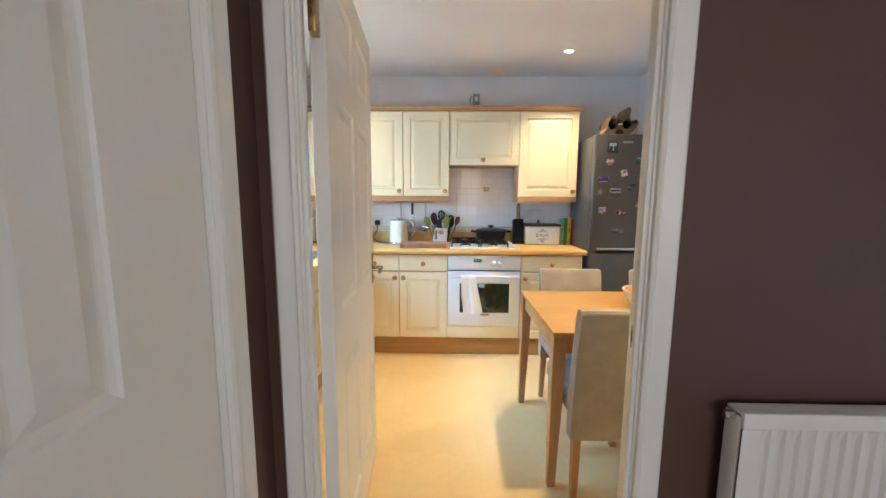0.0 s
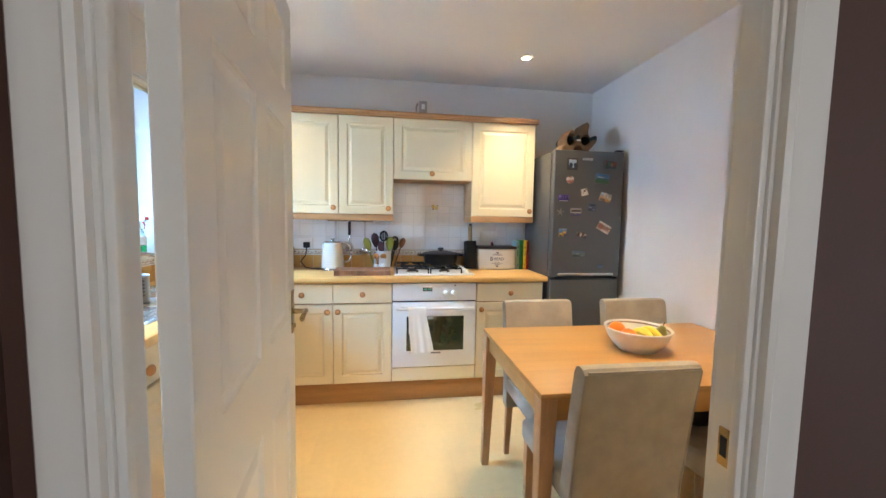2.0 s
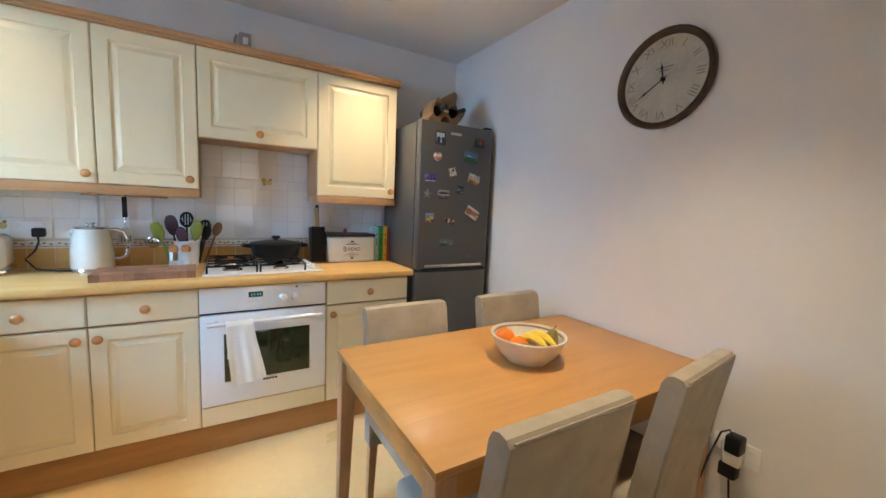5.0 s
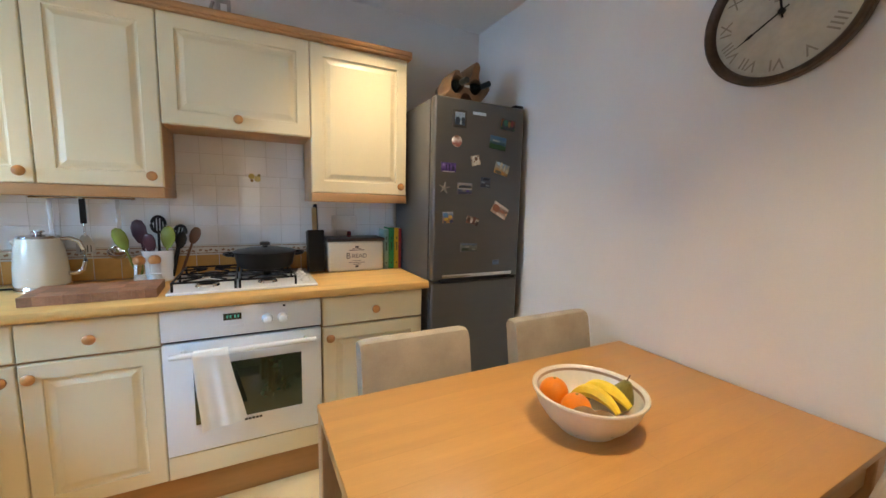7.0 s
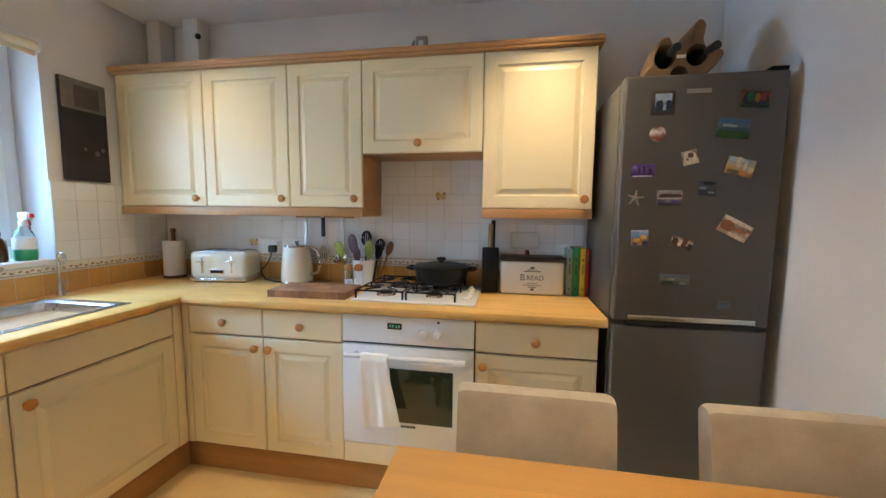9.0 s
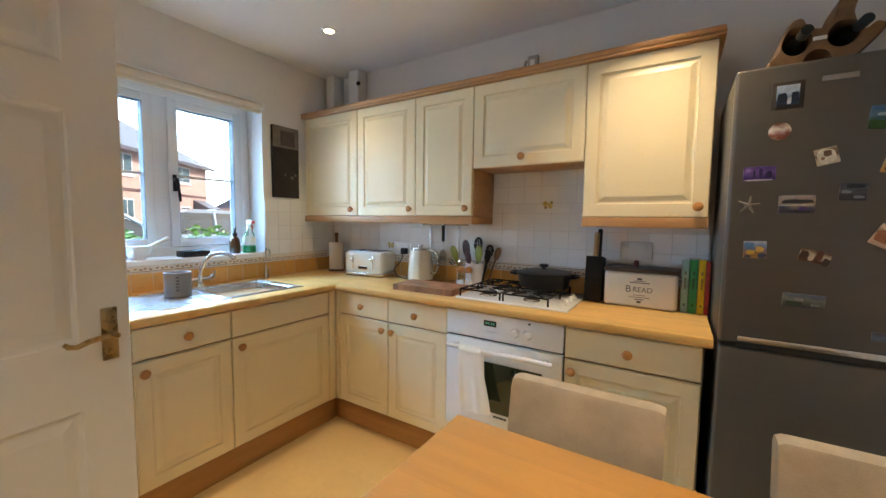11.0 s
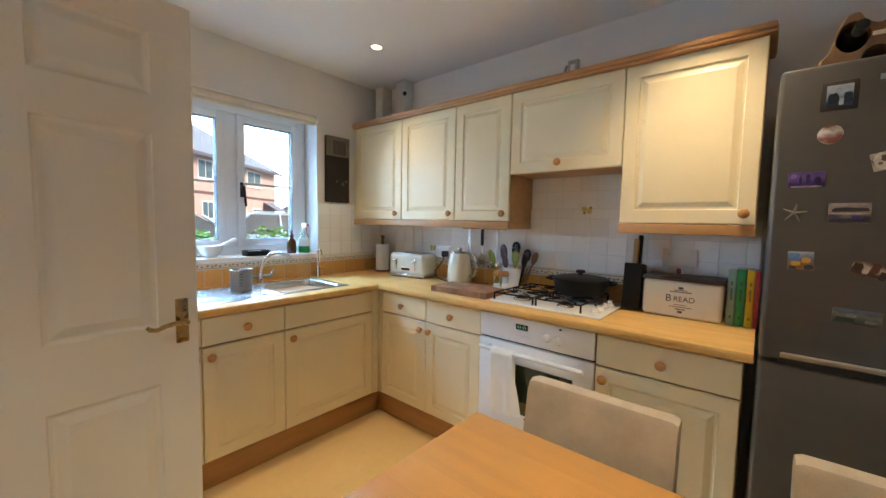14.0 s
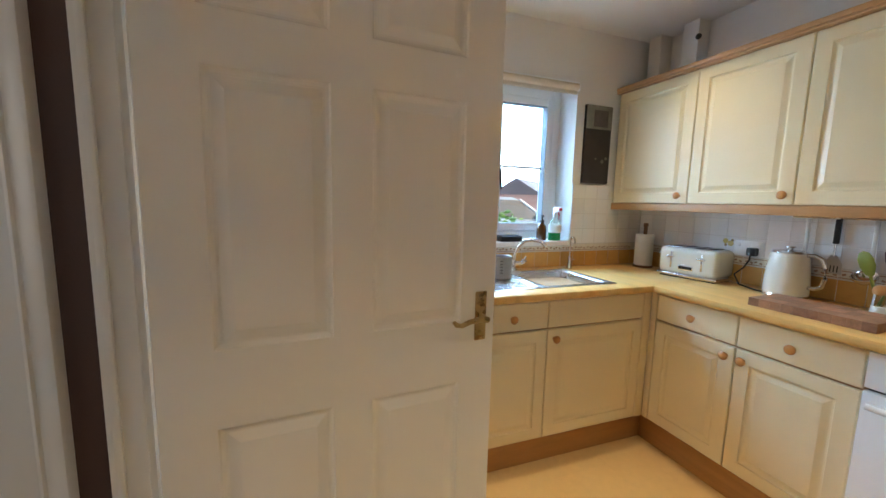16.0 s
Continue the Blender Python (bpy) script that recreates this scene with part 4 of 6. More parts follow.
PRONGS = [(-0.070, 0.0), (-0.112, 0.002), (-0.122, 0.024), (-0.098, 0.050), (-0.092, 0.085), (-0.072, 0.128), (-0.048, 0.136), (-0.030, 0.112), (0.0, 0.100), (0.026, 0.118),
          (0.040, 0.168), (0.060, 0.186), (0.080, 0.168), (0.074, 0.124), (0.098, 0.078), (0.128, 0.092), (0.142, 0.076), (0.104, 0.030), (0.066, 0.002),
          (0.040, 0.004), (0.022, 0.034), (-0.004, 0.044), (-0.028, 0.034), (-0.044, 0.004)]
part("block", carved_block(PRONGS, [(-0.055, 0.075, 0.034, 0.036), (0.052, 0.076, 0.034, 0.032)], 0.15), M_CORK, rack)
part("label_tag", box(-0.016, 0.016, -0.079, -0.075, 0.068, 0.078, 0.001), M_PAPER, rack, "small pale tag")
for bx, tilt in ((-0.055, 2), (0.052, 6)):
    bt = thing("wine_bottle", pose(1.330 + bx * 1.03, 3.29, 1.822 + 0.090, 90, 0, tilt), "dark wine bottle lying in the wooden rack", "bottle", "bottles in the rack")
    part("glass", lathe([(0, 0), (0.032, 0), (0.034, 0.004), (0.034, 0.15), (0.028, 0.175), (0.014, 0.205), (0.0125, 0.26), (0.0145, 0.263), (0.0145, 0.275), (0.0, 0.276)], 24), M_BOTTLE, bt)
    part("capsule", lathe([(0.0150, 0.225), (0.0152, 0.277), (0.0, 0.278)], 20), mat("grey_green_foil", (0.022, 0.03, 0.032), 0.35, metal=0.3), bt, "dark foil capsule")

# ---------------------------------------------------------------- dining table and chairs
TX0, TX1, TY0, TY1, TZ = 0.452, 1.685, 1.585, 2.352, 0.742
table = thing("dining_table", pose(TX0, TY0, 0), "rectangular beech dining table against the wall", "table")
TW, TD = TX1 - TX0, TY1 - TY0
part("tabletop", box(0, TW, 0, TD, TZ - 0.022, TZ, 0.003), M_TABLE, table)
for b in ((0.06, TW - 0.06, 0.018, 0.038), (0.06, TW - 0.06, TD - 0.038, TD - 0.018)):
    part("apron", box(b[0], b[1], b[2], b[3], TZ - 0.105, TZ - 0.022, 0.002), M_TABLE, table)
for b in ((0.018, 0.038), (TW - 0.038, TW - 0.018)):
    part("apron", box(b[0], b[1], 0.06, TD - 0.06, TZ - 0.105, TZ - 0.022, 0.002), M_TABLE, table)
for lx in (0, 1):
    for ly in (0, 1):
        own = bmesh.new()
        rows = []
        for z, k in ((0, 0.036), (TZ - 0.11, 0.058), (TZ - 0.022, 0.058)):
            x0, y0 = (0.002, 0.002)
            c = [(x0, y0), (x0 + k, y0), (x0 + k, y0 + k), (x0, y0 + k)]
            rows.append([own.verts.new(((TW - x) if lx else x, (TD - y) if ly else y, z)) for x, y in c])
        for a, b in zip(rows, rows[1:]):
            for k in range(4):
                own.faces.new((a[k], a[(k + 1) % 4], b[(k + 1) % 4], b[k]))
        own.faces.new(rows[0])
        own.faces.new(rows[-1])
        bmesh.ops.bevel(own, geom=own.edges[:], offset=0.003, segments=1, affect="EDGES")
        part("leg", own, M_LEG, table)


LOW = Matrix.Diagonal((1, 1, 0.98, 1))


def dining_chair(m):
    c = thing("dining_chair", m, "dining chair upholstered in beige linen with beech legs", "chair", "chairs round the table")
    cw = 0.193
    seat = box(-cw, cw, -0.20, 0.225, 0.385, 0.475, 0.022, seg=3)
    part("seat", seat, M_FABRIC, c)
    back = bmesh.new()
    prof = [(-0.215, 0.30), (-0.150, 0.30), (-0.145, 0.46), (-0.172, 0.66), (-0.215, 0.86), (-0.226, 0.879), (-0.245, 0.886), (-0.266, 0.882), (-0.276, 0.866), (-0.243, 0.66), (-0.218, 0.46)]
    rows = []
    for x in (-cw, -cw + 0.012, -cw + 0.03, 0, cw - 0.03, cw - 0.012, cw):
        k = 0.005 if abs(x) > cw - 0.001 else 0.0005 if abs(x) > cw - 0.02 else 0
        cy, cz = -0.205, 0.6
        rows.append([back.verts.new((x, y + (k if y < cy else -k), z - (k if z > 0.8 else 0))) for y, z in prof])
    for a, b in zip(rows, rows[1:]):
        for i in range(len(prof)):
            j = (i + 1) % len(prof)
            back.faces.new((a[i], a[j], b[j], b[i]))
    back.faces.new(rows[0])
    back.faces.new(rows[-1])
    bk = part("backrest", back, M_FABRIC, c)
    for sy, sz in ((-0.273, 0.872),):
        part("piping", tube([(-cw + 0.01, sy, sz), (cw - 0.01, sy, sz)], 0.0028, 6), M_PIPING, bk)
    for sx in (-1, 1):
        part("piping", tube([(sx * (cw - 0.004), -0.272, 0.866), (sx * (cw - 0.004), -0.241, 0.66), (sx * (cw - 0.004), -0.217, 0.46), (sx * (cw - 0.004), -0.213, 0.305)], 0.0028, 6), M_PIPING, bk)
        for y0, y1, lean in ((-0.205, -0.168, -0.012), (0.178, 0.215, 0.0)):
            own = bmesh.new()
            rows = []
            for z, s in ((0, 0.026), (0.388, 0.037)):
                xo = sx * (cw - 0.012)
                c4 = [(xo, y0), (xo - sx * s, y0), (xo - sx * s, y0 + s), (xo, y0 + s)]
                rows.append([own.verts.new((x, y + (lean if z == 0 else 0), z)) for x, y in c4])
            for k in range(4):
                own.faces.new((rows[0][k], rows[0][(k + 1) % 4], rows[1][(k + 1) % 4], rows[1][k]))
            own.faces.new(rows[0])
            own.faces.new(rows[1])
            part("leg", own, M_LEG, c, smooth=False)
    return c


chair = dining_chair(pose(0.711, 1.708, 0))
copy_thing(chair, pose(1.258, 1.715, 0, 0, 0, 7))
copy_thing(chair, pose(0.785, 2.205, 0, 0, 0, 180) @ LOW)
copy_thing(chair, pose(1.377, 2.205, 0, 0, 0, 181) @ LOW)

# ---------------------------------------------------------------- radiator in the hall
rad = thing("radiator", pose(0.672, YH - 0.085, 0.212), "white ribbed panel radiator on the brown wall", "radiator")
RW, RH = 1.2, 0.62
own = bmesh.new()
pts = [(0.0, 0.0), (0.035, 0.0)]
n = int((RW - 0.07) / 0.0333)
for k in range(n):
    x = 0.035 + k * (RW - 0.07) / n
    s = (RW - 0.07) / n
    pts += [(x + s * 0.25, 0.0), (x + s * 0.38, 0.008), (x + s * 0.75, 0.008), (x + s * 0.9, 0.0)]
pts += [(RW, 0.0)]
rows = [[own.verts.new((x, y * k, z)) for x, y in pts] for z, k in ((0.03, 0), (0.06, 1), (RH - 0.065, 1), (RH - 0.04, 0))]
for a, b in zip(rows, rows[1:]):
    for i in range(len(pts) - 1):
        own.faces.new((a[i], a[i + 1], b[i + 1], b[i]))
box(0, RW, -0.002, 0.012, RH - 0.041, RH, 0.005, own)
box(0, RW, -0.002, 0.012, 0, 0.031, 0.005, own)
part("front_panel", own, M_RAD, rad)
part("side_cover", box(-0.001, 0.004, 0.008, 0.055, 0.02, RH - 0.015, 0.001), M_RAD, rad)
part("side_cover", box(RW - 0.004, RW + 0.001, 0.008, 0.055, 0.02, RH - 0.015, 0.001), M_RAD, rad)
part("top_grille", box(0.002, RW - 0.002, 0.012, 0.055, RH - 0.012, RH - 0.004, 0.001), M_RAD, rad)
part("air_valve", lathe([(0, 0), (0.011, 0), (0.011, 0.018), (0.006, 0.022), (0, 0.022)], 12, m=pose(0.0, 0.03, RH - 0.02, 0, -90)), M_CHROME, rad, "small chrome air valve")
part("wall_bracket", box(0.15, 0.19, 0.055, 0.085, 0.1, RH - 0.1), M_RAD, rad)
part("wall_bracket", box(RW - 0.19, RW - 0.15, 0.055, 0.085, 0.1, RH - 0.1), M_RAD, rad)

# ---------------------------------------------------------------- sink
sink = thing("sink", pose(0, 0, WT), "stainless steel inset sink with ribbed drainer", "sink")
RIM = 0.004
rim = box(SX0, BX0, SY0, SY1, 0, RIM, 0.0015)
box(BX1, SX1, SY0, SY1, 0, RIM, 0.0015, rim)
box(BX0, BX1, BY1, SY1, 0, RIM, 0.0015, rim)
box(BX0, BX1, BY0 - 0.06, BY0, 0, RIM, 0.0015, rim)
part("rim", rim, M_STEEL, sink)
drainer = part("drainer", box(BX0, BX1, SY0, BY0 - 0.06, 0, 0.0025), M_STEEL, sink, "ribbed steel drainer")
for k in range(11):
    x = BX0 + 0.03 + k * 0.033
    part("rib", tube([(x, SY0 + 0.03, 0.0012), (x, BY0 - 0.09, 0.0012)], 0.003, 8), M_STEEL, drainer)
bowl = bmesh.new()
def rrect(x0, x1, y0, y1, r, z, n=5):
    out = []
    for cx, cy, a0 in ((x1 - r, y1 - r, 0), (x0 + r, y1 - r, 90), (x0 + r, y0 + r, 180), (x1 - r, y0 + r, 270)):
        for k in range(n + 1):
            a = radians(a0 + 90 * k / n)
            out.append(bowl.verts.new((cx + r * math.cos(a), cy + r * math.sin(a), z)))
    return out
rings = [rrect(BX0 - 0.004, BX1 + 0.004, BY0 - 0.004, BY1 + 0.004, 0.03, RIM + 0.0005), rrect(BX0 + 0.006, BX1 - 0.006, BY0 + 0.006, BY1 - 0.006, 0.05, -0.004), rrect(BX0 + 0.014, BX1 - 0.014, BY0 + 0.014, BY1 - 0.014, 0.06, -0.13), rrect(BX0 + 0.04, BX1 - 0.04, BY0 + 0.04, BY1 - 0.04, 0.05, -0.155)]
for a, b in zip(rings, rings[1:]):
    for k in range(len(a)):
        bowl.faces.new((a[k], a[(k + 1) % len(a)], b[(k + 1) % len(a)], b[k]))
bowl.faces.new(rings[-1])
part("basin", bowl, M_STEEL, sink)
part("plug_hole", lathe([(0, 0.002), (0.03, 0.002), (0.035, 0.0)], 20, m=pose(-1.14, 2.63, -0.155)), M_CHROME, sink, "round chrome waste")

tap = thing("mixer_tap", pose(-1.385, 2.51, WT), "chrome swan-neck mixer tap with two cross handles", "tap")
tb = lathe([(0, 0), (0.026, 0), (0.024, 0.01), (0.016, 0.02), (0.016, 0.06), (0.013, 0.07)], 20)
tube([(0, -0.055, 0.045), (0, 0.055, 0.045)], 0.013, 12, tb)
part("body", tb, M_CHROME, tap)
sp = [(0, 0, 0.06), (0.004, 0.004, 0.10), (0.02, 0.022, 0.155), (0.045, 0.045, 0.19), (0.08, 0.08, 0.20), (0.115, 0.115, 0.19), (0.135, 0.135, 0.165)]
part("spout", tube(sp, [0.011] * 6 + [0.013], 14), M_CHROME, tap)
for s in (-1, 1):
    hb = lathe([(0, 0), (0.013, 0), (0.015, 0.02), (0.010, 0.03), (0, 0.032)], 14, m=pose(0, s * 0.055, 0.045, -s * 60))
    for a in (0, 90):
        c, d = 0.026 * math.cos(radians(a)), 0.026 * math.sin(radians(a))
        tube([(-c, s * 0.075 - d * 0.5, 0.062 - d), (c, s * 0.075 + d * 0.5, 0.062 + d)], 0.006, 8, hb)
    part("handle", hb, M_CHROME, tap, "chrome cross handle")
ft = thing("filter_tap", pose(-1.385, 2.93, WT), "slim brushed steel filter tap beside the sink", "tap")
tb = lathe([(0, 0), (0.018, 0), (0.016, 0.02), (0.012, 0.04), (0.011, 0.075), (0.005, 0.08)], 16)
tube([(0, 0, 0.07), (0, 0, 0.17)] + arc((0.02, 0, 0.185), 0.02, 180, 0, 6) + [(0.042, 0, 0.165)], 0.006, 10, tb)
tube([(0, 0, 0.055), (0.0, 0.035, 0.055)], 0.006, 8, tb)
part("body", tb, M_STEEL, ft)

caddy = thing("cutlery_drainer", pose(-1.19, 2.315, WT + 0.006), "brushed steel cutlery pot standing on the drainer", "cutlery pot")
part("pot", lathe([(0, 0.0), (0.058, 0.0), (0.06, 0.004), (0.06, 0.115), (0.0625, 0.118), (0.060, 0.121), (0.057, 0.118), (0.057, 0.006), (0, 0.006)], 36), mat("brushed_steel", (0.30, 0.30, 0.31), 0.36, metal=0.8, var=0.08, scale=6, fine=200, bump=0.02, stretch=(1, 1, 10)), caddy)
for k in range(5):
    for j in range(3):
        a = radians(-30 + 5 * j)
        part("slot", box(-0.0015, 0.0015, -0.0012, 0.0012, 0, 0.008), M_DARK, caddy, smooth=False, m=pose(0.0602 * math.cos(a), 0.0602 * math.sin(a), 0.03 + 0.016 * k, 0, 0, -30 + 5 * j + 90))

# ---------------------------------------------------------------- window sill things
mortar = thing("mortar_and_pestle", pose(-1.53, 2.27, WZ0), "white ceramic mortar with its pestle leaning out", "mortar")
part("mortar", lathe([(0, 0), (0.032, 0), (0.034, 0.008), (0.05, 0.02), (0.066, 0.05), (0.071, 0.075), (0.067, 0.076), (0.060, 0.052), (0.04, 0.024), (0, 0.018)], 32), M_ENAMEL, mortar)
part("pestle", tube([(0.0, 0.0, 0.035), (0.02, 0.05, 0.07), (0.035, 0.10, 0.10), (0.04, 0.13, 0.115)], [0.016, 0.011, 0.009, 0.011], 12), M_CERAMIC2, mortar, "pale pestle")
tray = thing("sponge_tray", pose(-1.50, 2.535, WZ0), "black rectangular sponge tray on the sill", "tray")
tr = box(-0.045, 0.045, -0.075, 0.075, 0, 0.006, 0.003)
for b in ((-0.045, 0.045, -0.075, -0.07), (-0.045, 0.045, 0.07, 0.075), (-0.045, -0.04, -0.07, 0.07), (0.04, 0.045, -0.07, 0.07)):
    box(b[0], b[1], b[2], b[3], 0.004, 0.036, 0.0015, tr)
part("tray", tr, M_BLACK, tray)
part("sponge", box(-0.035, 0.035, -0.06, 0.055, 0.007, 0.032, 0.006), mat("dark_sponge", (0.03, 0.035, 0.05), 0.95, fine=300, bump=0.6), tray, "dark sponge")
sb = thing("soap_bottle", pose(-1.525, 2.80, WZ0), "amber soap bottle with a black pump", "bottle")
part("bottle", lathe([(0, 0), (0.031, 0), (0.033, 0.004), (0.033, 0.075), (0.029, 0.095), (0.014, 0.110), (0.013, 0.122), (0, 0.122)], 28), M_AMBER, sb)
pm = lathe([(0, 0.118), (0.016, 0.118), (0.016, 0.135), (0.006, 0.138), (0.006, 0.156), (0.011, 0.158), (0.011, 0.168), (0, 0.169)], 16)
tube([(0, 0, 0.163), (0.03, -0.012, 0.163), (0.036, -0.014, 0.156)], 0.004, 8, pm)
part("pump", pm, M_BLACK, sb, "black pump head")
spray = thing("spray_bottle", pose(-1.50, 2.885, WZ0), "clear spray bottle with green liquid and a red nozzle", "spray bottle")
part("liquid", lathe([(0, 0.001), (0.037, 0.001), (0.038, 0.05), (0, 0.05)], 28), M_LIQUID, spray, "green liquid")
part("bottle", lathe([(0.0385, 0.0), (0.040, 0.004), (0.040, 0.09), (0.030, 0.13), (0.014, 0.155), (0.013, 0.17)], 28), M_CLEAR, spray).visible_shadow = False
part("sticker", lathe([(0.0405, 0.055), (0.0405, 0.105)], 28), M_PAPER, spray, "pale sticker")
nz = lathe([(0.016, 0.160), (0.016, 0.185), (0.010, 0.190)], 16)
box(-0.014, 0.045, -0.012, 0.012, 0.188, 0.222, 0.006, nz)
part("nozzle", nz, M_ENAMEL, spray, "white spray head")
part("trigger", tube([(0.03, 0, 0.19), (0.04, 0, 0.17), (0.036, 0, 0.145)], 0.005, 8), M_RED, spray, "red trigger")
part("tip", box(0.045, 0.058, -0.009, 0.009, 0.198, 0.217, 0.003), M_RED, spray, "red nozzle tip")

canvas = thing("canvas_picture", pose(XL + 0.001, 3.135, 1.715), "dark moody canvas picture hung beside the window", "picture")
part("canvas", box(0, 0.022, -0.105, 0.105, -0.25, 0.25, 0.003), mat("dark_canvas", (0.024, 0.018, 0.020), 0.7, var=0.5, scale=9, fine=160, bump=0.2), canvas)
part("upper_field", box(0.0222, 0.0235, -0.104, 0.104, 0.10, 0.249), mat("grey_canvas", (0.20, 0.18, 0.15), 0.75, var=0.35, scale=12, fine=160, bump=0.2), canvas, "grey upper part of the picture", smooth=False)
part("dark_block", box(0.0236, 0.0245, -0.045, 0.070, 0.115, 0.220), mat("umber_canvas", (0.09, 0.07, 0.065), 0.75, var=0.4, scale=16, fine=160, bump=0.2), canvas, "dark square patch", smooth=False)
for dy, dz, r in ((0.045, -0.105, 0.013), (0.075, -0.085, 0.011), (-0.01, -0.09, 0.008)):
    part("pale_spot", lathe([(0, 0.0), (r, 0.0), (r * 0.6, 0.001), (0, 0.0012)], 10, m=pose(0.0222, dy, dz, 0, 90)), mat("pale_daub", (0.15, 0.14, 0.12), 0.8, var=0.4, scale=60), canvas)

# ---------------------------------------------------------------- worktop things
roll = thing("kitchen_roll", pose(-1.315, 3.49, WT), "white kitchen roll on a dark wooden holder", "kitchen roll")
part("holder", lathe([(0, 0), (0.062, 0), (0.062, 0.012), (0.012, 0.014), (0.012, 0.275), (0.016, 0.28), (0.014, 0.30), (0, 0.302)], 24), M_OLIVE, roll, "dark wooden holder")
part("paper", lathe([(0.02, 0.015), (0.056, 0.015), (0.057, 0.018), (0.057, 0.222), (0.056, 0.225), (0.02, 0.225)], 32), M_PAPER, roll)

toast = thing("toaster", pose(-0.935, 3.47, WT, 0, 0, 8), "cream four-slice toaster with chrome trim", "toaster")
bd = box(-0.165, 0.165, -0.095, 0.095, 0.022, 0.178, 0.03, seg=4)
part("body", bd, M_APPL, toast)
part("base", box(-0.168, 0.168, -0.098, 0.098, 0.006, 0.026, 0.006), M_CHROME, toast, "chrome base band")
part("foot", box(-0.15, 0.15, -0.085, 0.085, 0, 0.008), M_BLACK, toast)
part("top_plate", box(-0.14, 0.14, -0.072, 0.072, 0.177, 0.181, 0.002), M_STEEL, toast, "steel top plate")
for sx in (-0.105, -0.04, 0.04, 0.105):
    part("slot", box(sx - 0.014, sx + 0.014, -0.062, 0.062, 0.1805, 0.1825), M_DARK, toast, smooth=False)
for sx in (-0.085, 0.085):
    part("lever_track", box(sx - 0.006, sx + 0.006, -0.0965, -0.094, 0.055, 0.150, 0.001), M_CHROME, toast)
    part("lever", box(sx - 0.022, sx + 0.022, -0.115, -0.097, 0.118, 0.130, 0.004), M_CHROME, toast, "chrome lever")
part("badge", box(-0.042, 0.042, -0.0975, -0.094, 0.050, 0.078, 0.001), M_CHROME, toast, "chrome plate under the levers")
part("badge_inset", box(-0.036, 0.036, -0.0985, -0.096, 0.056, 0.072), M_IRON, toast, smooth=False)

kettle = thing("kettle", pose(-0.475, 3.46, WT) , "cream faceted electric kettle with chrome lid and handle", "kettle")
part("body", lathe([(0, 0.018), (0.083, 0.018), (0.086, 0.026), (0.084, 0.09), (0.076, 0.170), (0.067, 0.212), (0.0, 0.214)], 40), M_APPL, kettle)
part("base", lathe([(0, 0), (0.088, 0), (0.088, 0.010), (0.084, 0.018), (0, 0.018)], 32), M_CHROME, kettle, "chrome base ring")
part("lid", lathe([(0.068, 0.212), (0.063, 0.222), (0.04, 0.224), (0.012, 0.227), (0.012, 0.234), (0.02, 0.237), (0.018, 0.243), (0, 0.244)], 24), M_STEEL, kettle, "chrome lid with a knob")
hp = [(0.060, -0.0, 0.205), (0.095, 0, 0.210), (0.125, 0, 0.195), (0.138, 0, 0.160), (0.140, 0, 0.11), (0.132, 0, 0.075), (0.11, 0, 0.06), (0.084, 0, 0.06)]
part("handle", tube(hp, [0.009, 0.009, 0.009, 0.009, 0.009, 0.009, 0.009, 0.009], 12), M_STEEL, kettle, "chrome loop handle")
part("spout", tube([(-0.058, 0, 0.18), (-0.078, 0, 0.205)], [0.018, 0.012], 10), M_APPL, kettle)
part("badge", box(-0.015, 0.015, -0.084, -0.078, 0.045, 0.056, 0.001), M_CHROME, kettle)

board = thing("chopping_board", pose(-0.228, 3.215, WT, 0, 0, 2), "thick walnut end-grain chopping board", "chopping board")
for i in range(10):
    for j in range(3):
        part("block", box(-0.195 + 0.039 * i, -0.195 + 0.039 * (i + 1) - 0.0004, -0.105 + 0.07 * j, -0.105 + 0.07 * (j + 1) - 0.0004, 0.002, 0.036, 0.0006, seg=1), vary(M_BOARD, 0.3) if (i, j) == (0, 0) else M_BOARD, board, smooth=False)
part("foot", box(-0.18, 0.18, -0.09, 0.09, 0, 0.003), M_BOARD, board)

pot = thing("utensil_pot", pose(-0.085, 3.49, WT), "ribbed white pot full of kitchen utensils", "utensil pot")
part("pot", lathe([(0, 0), (0.052, 0), (0.058, 0.006), (0.062, 0.14), (0.065, 0.145), (0.060, 0.147), (0.056, 0.14), (0.05, 0.012), (0, 0.012)], 16), M_ENAMEL, pot)


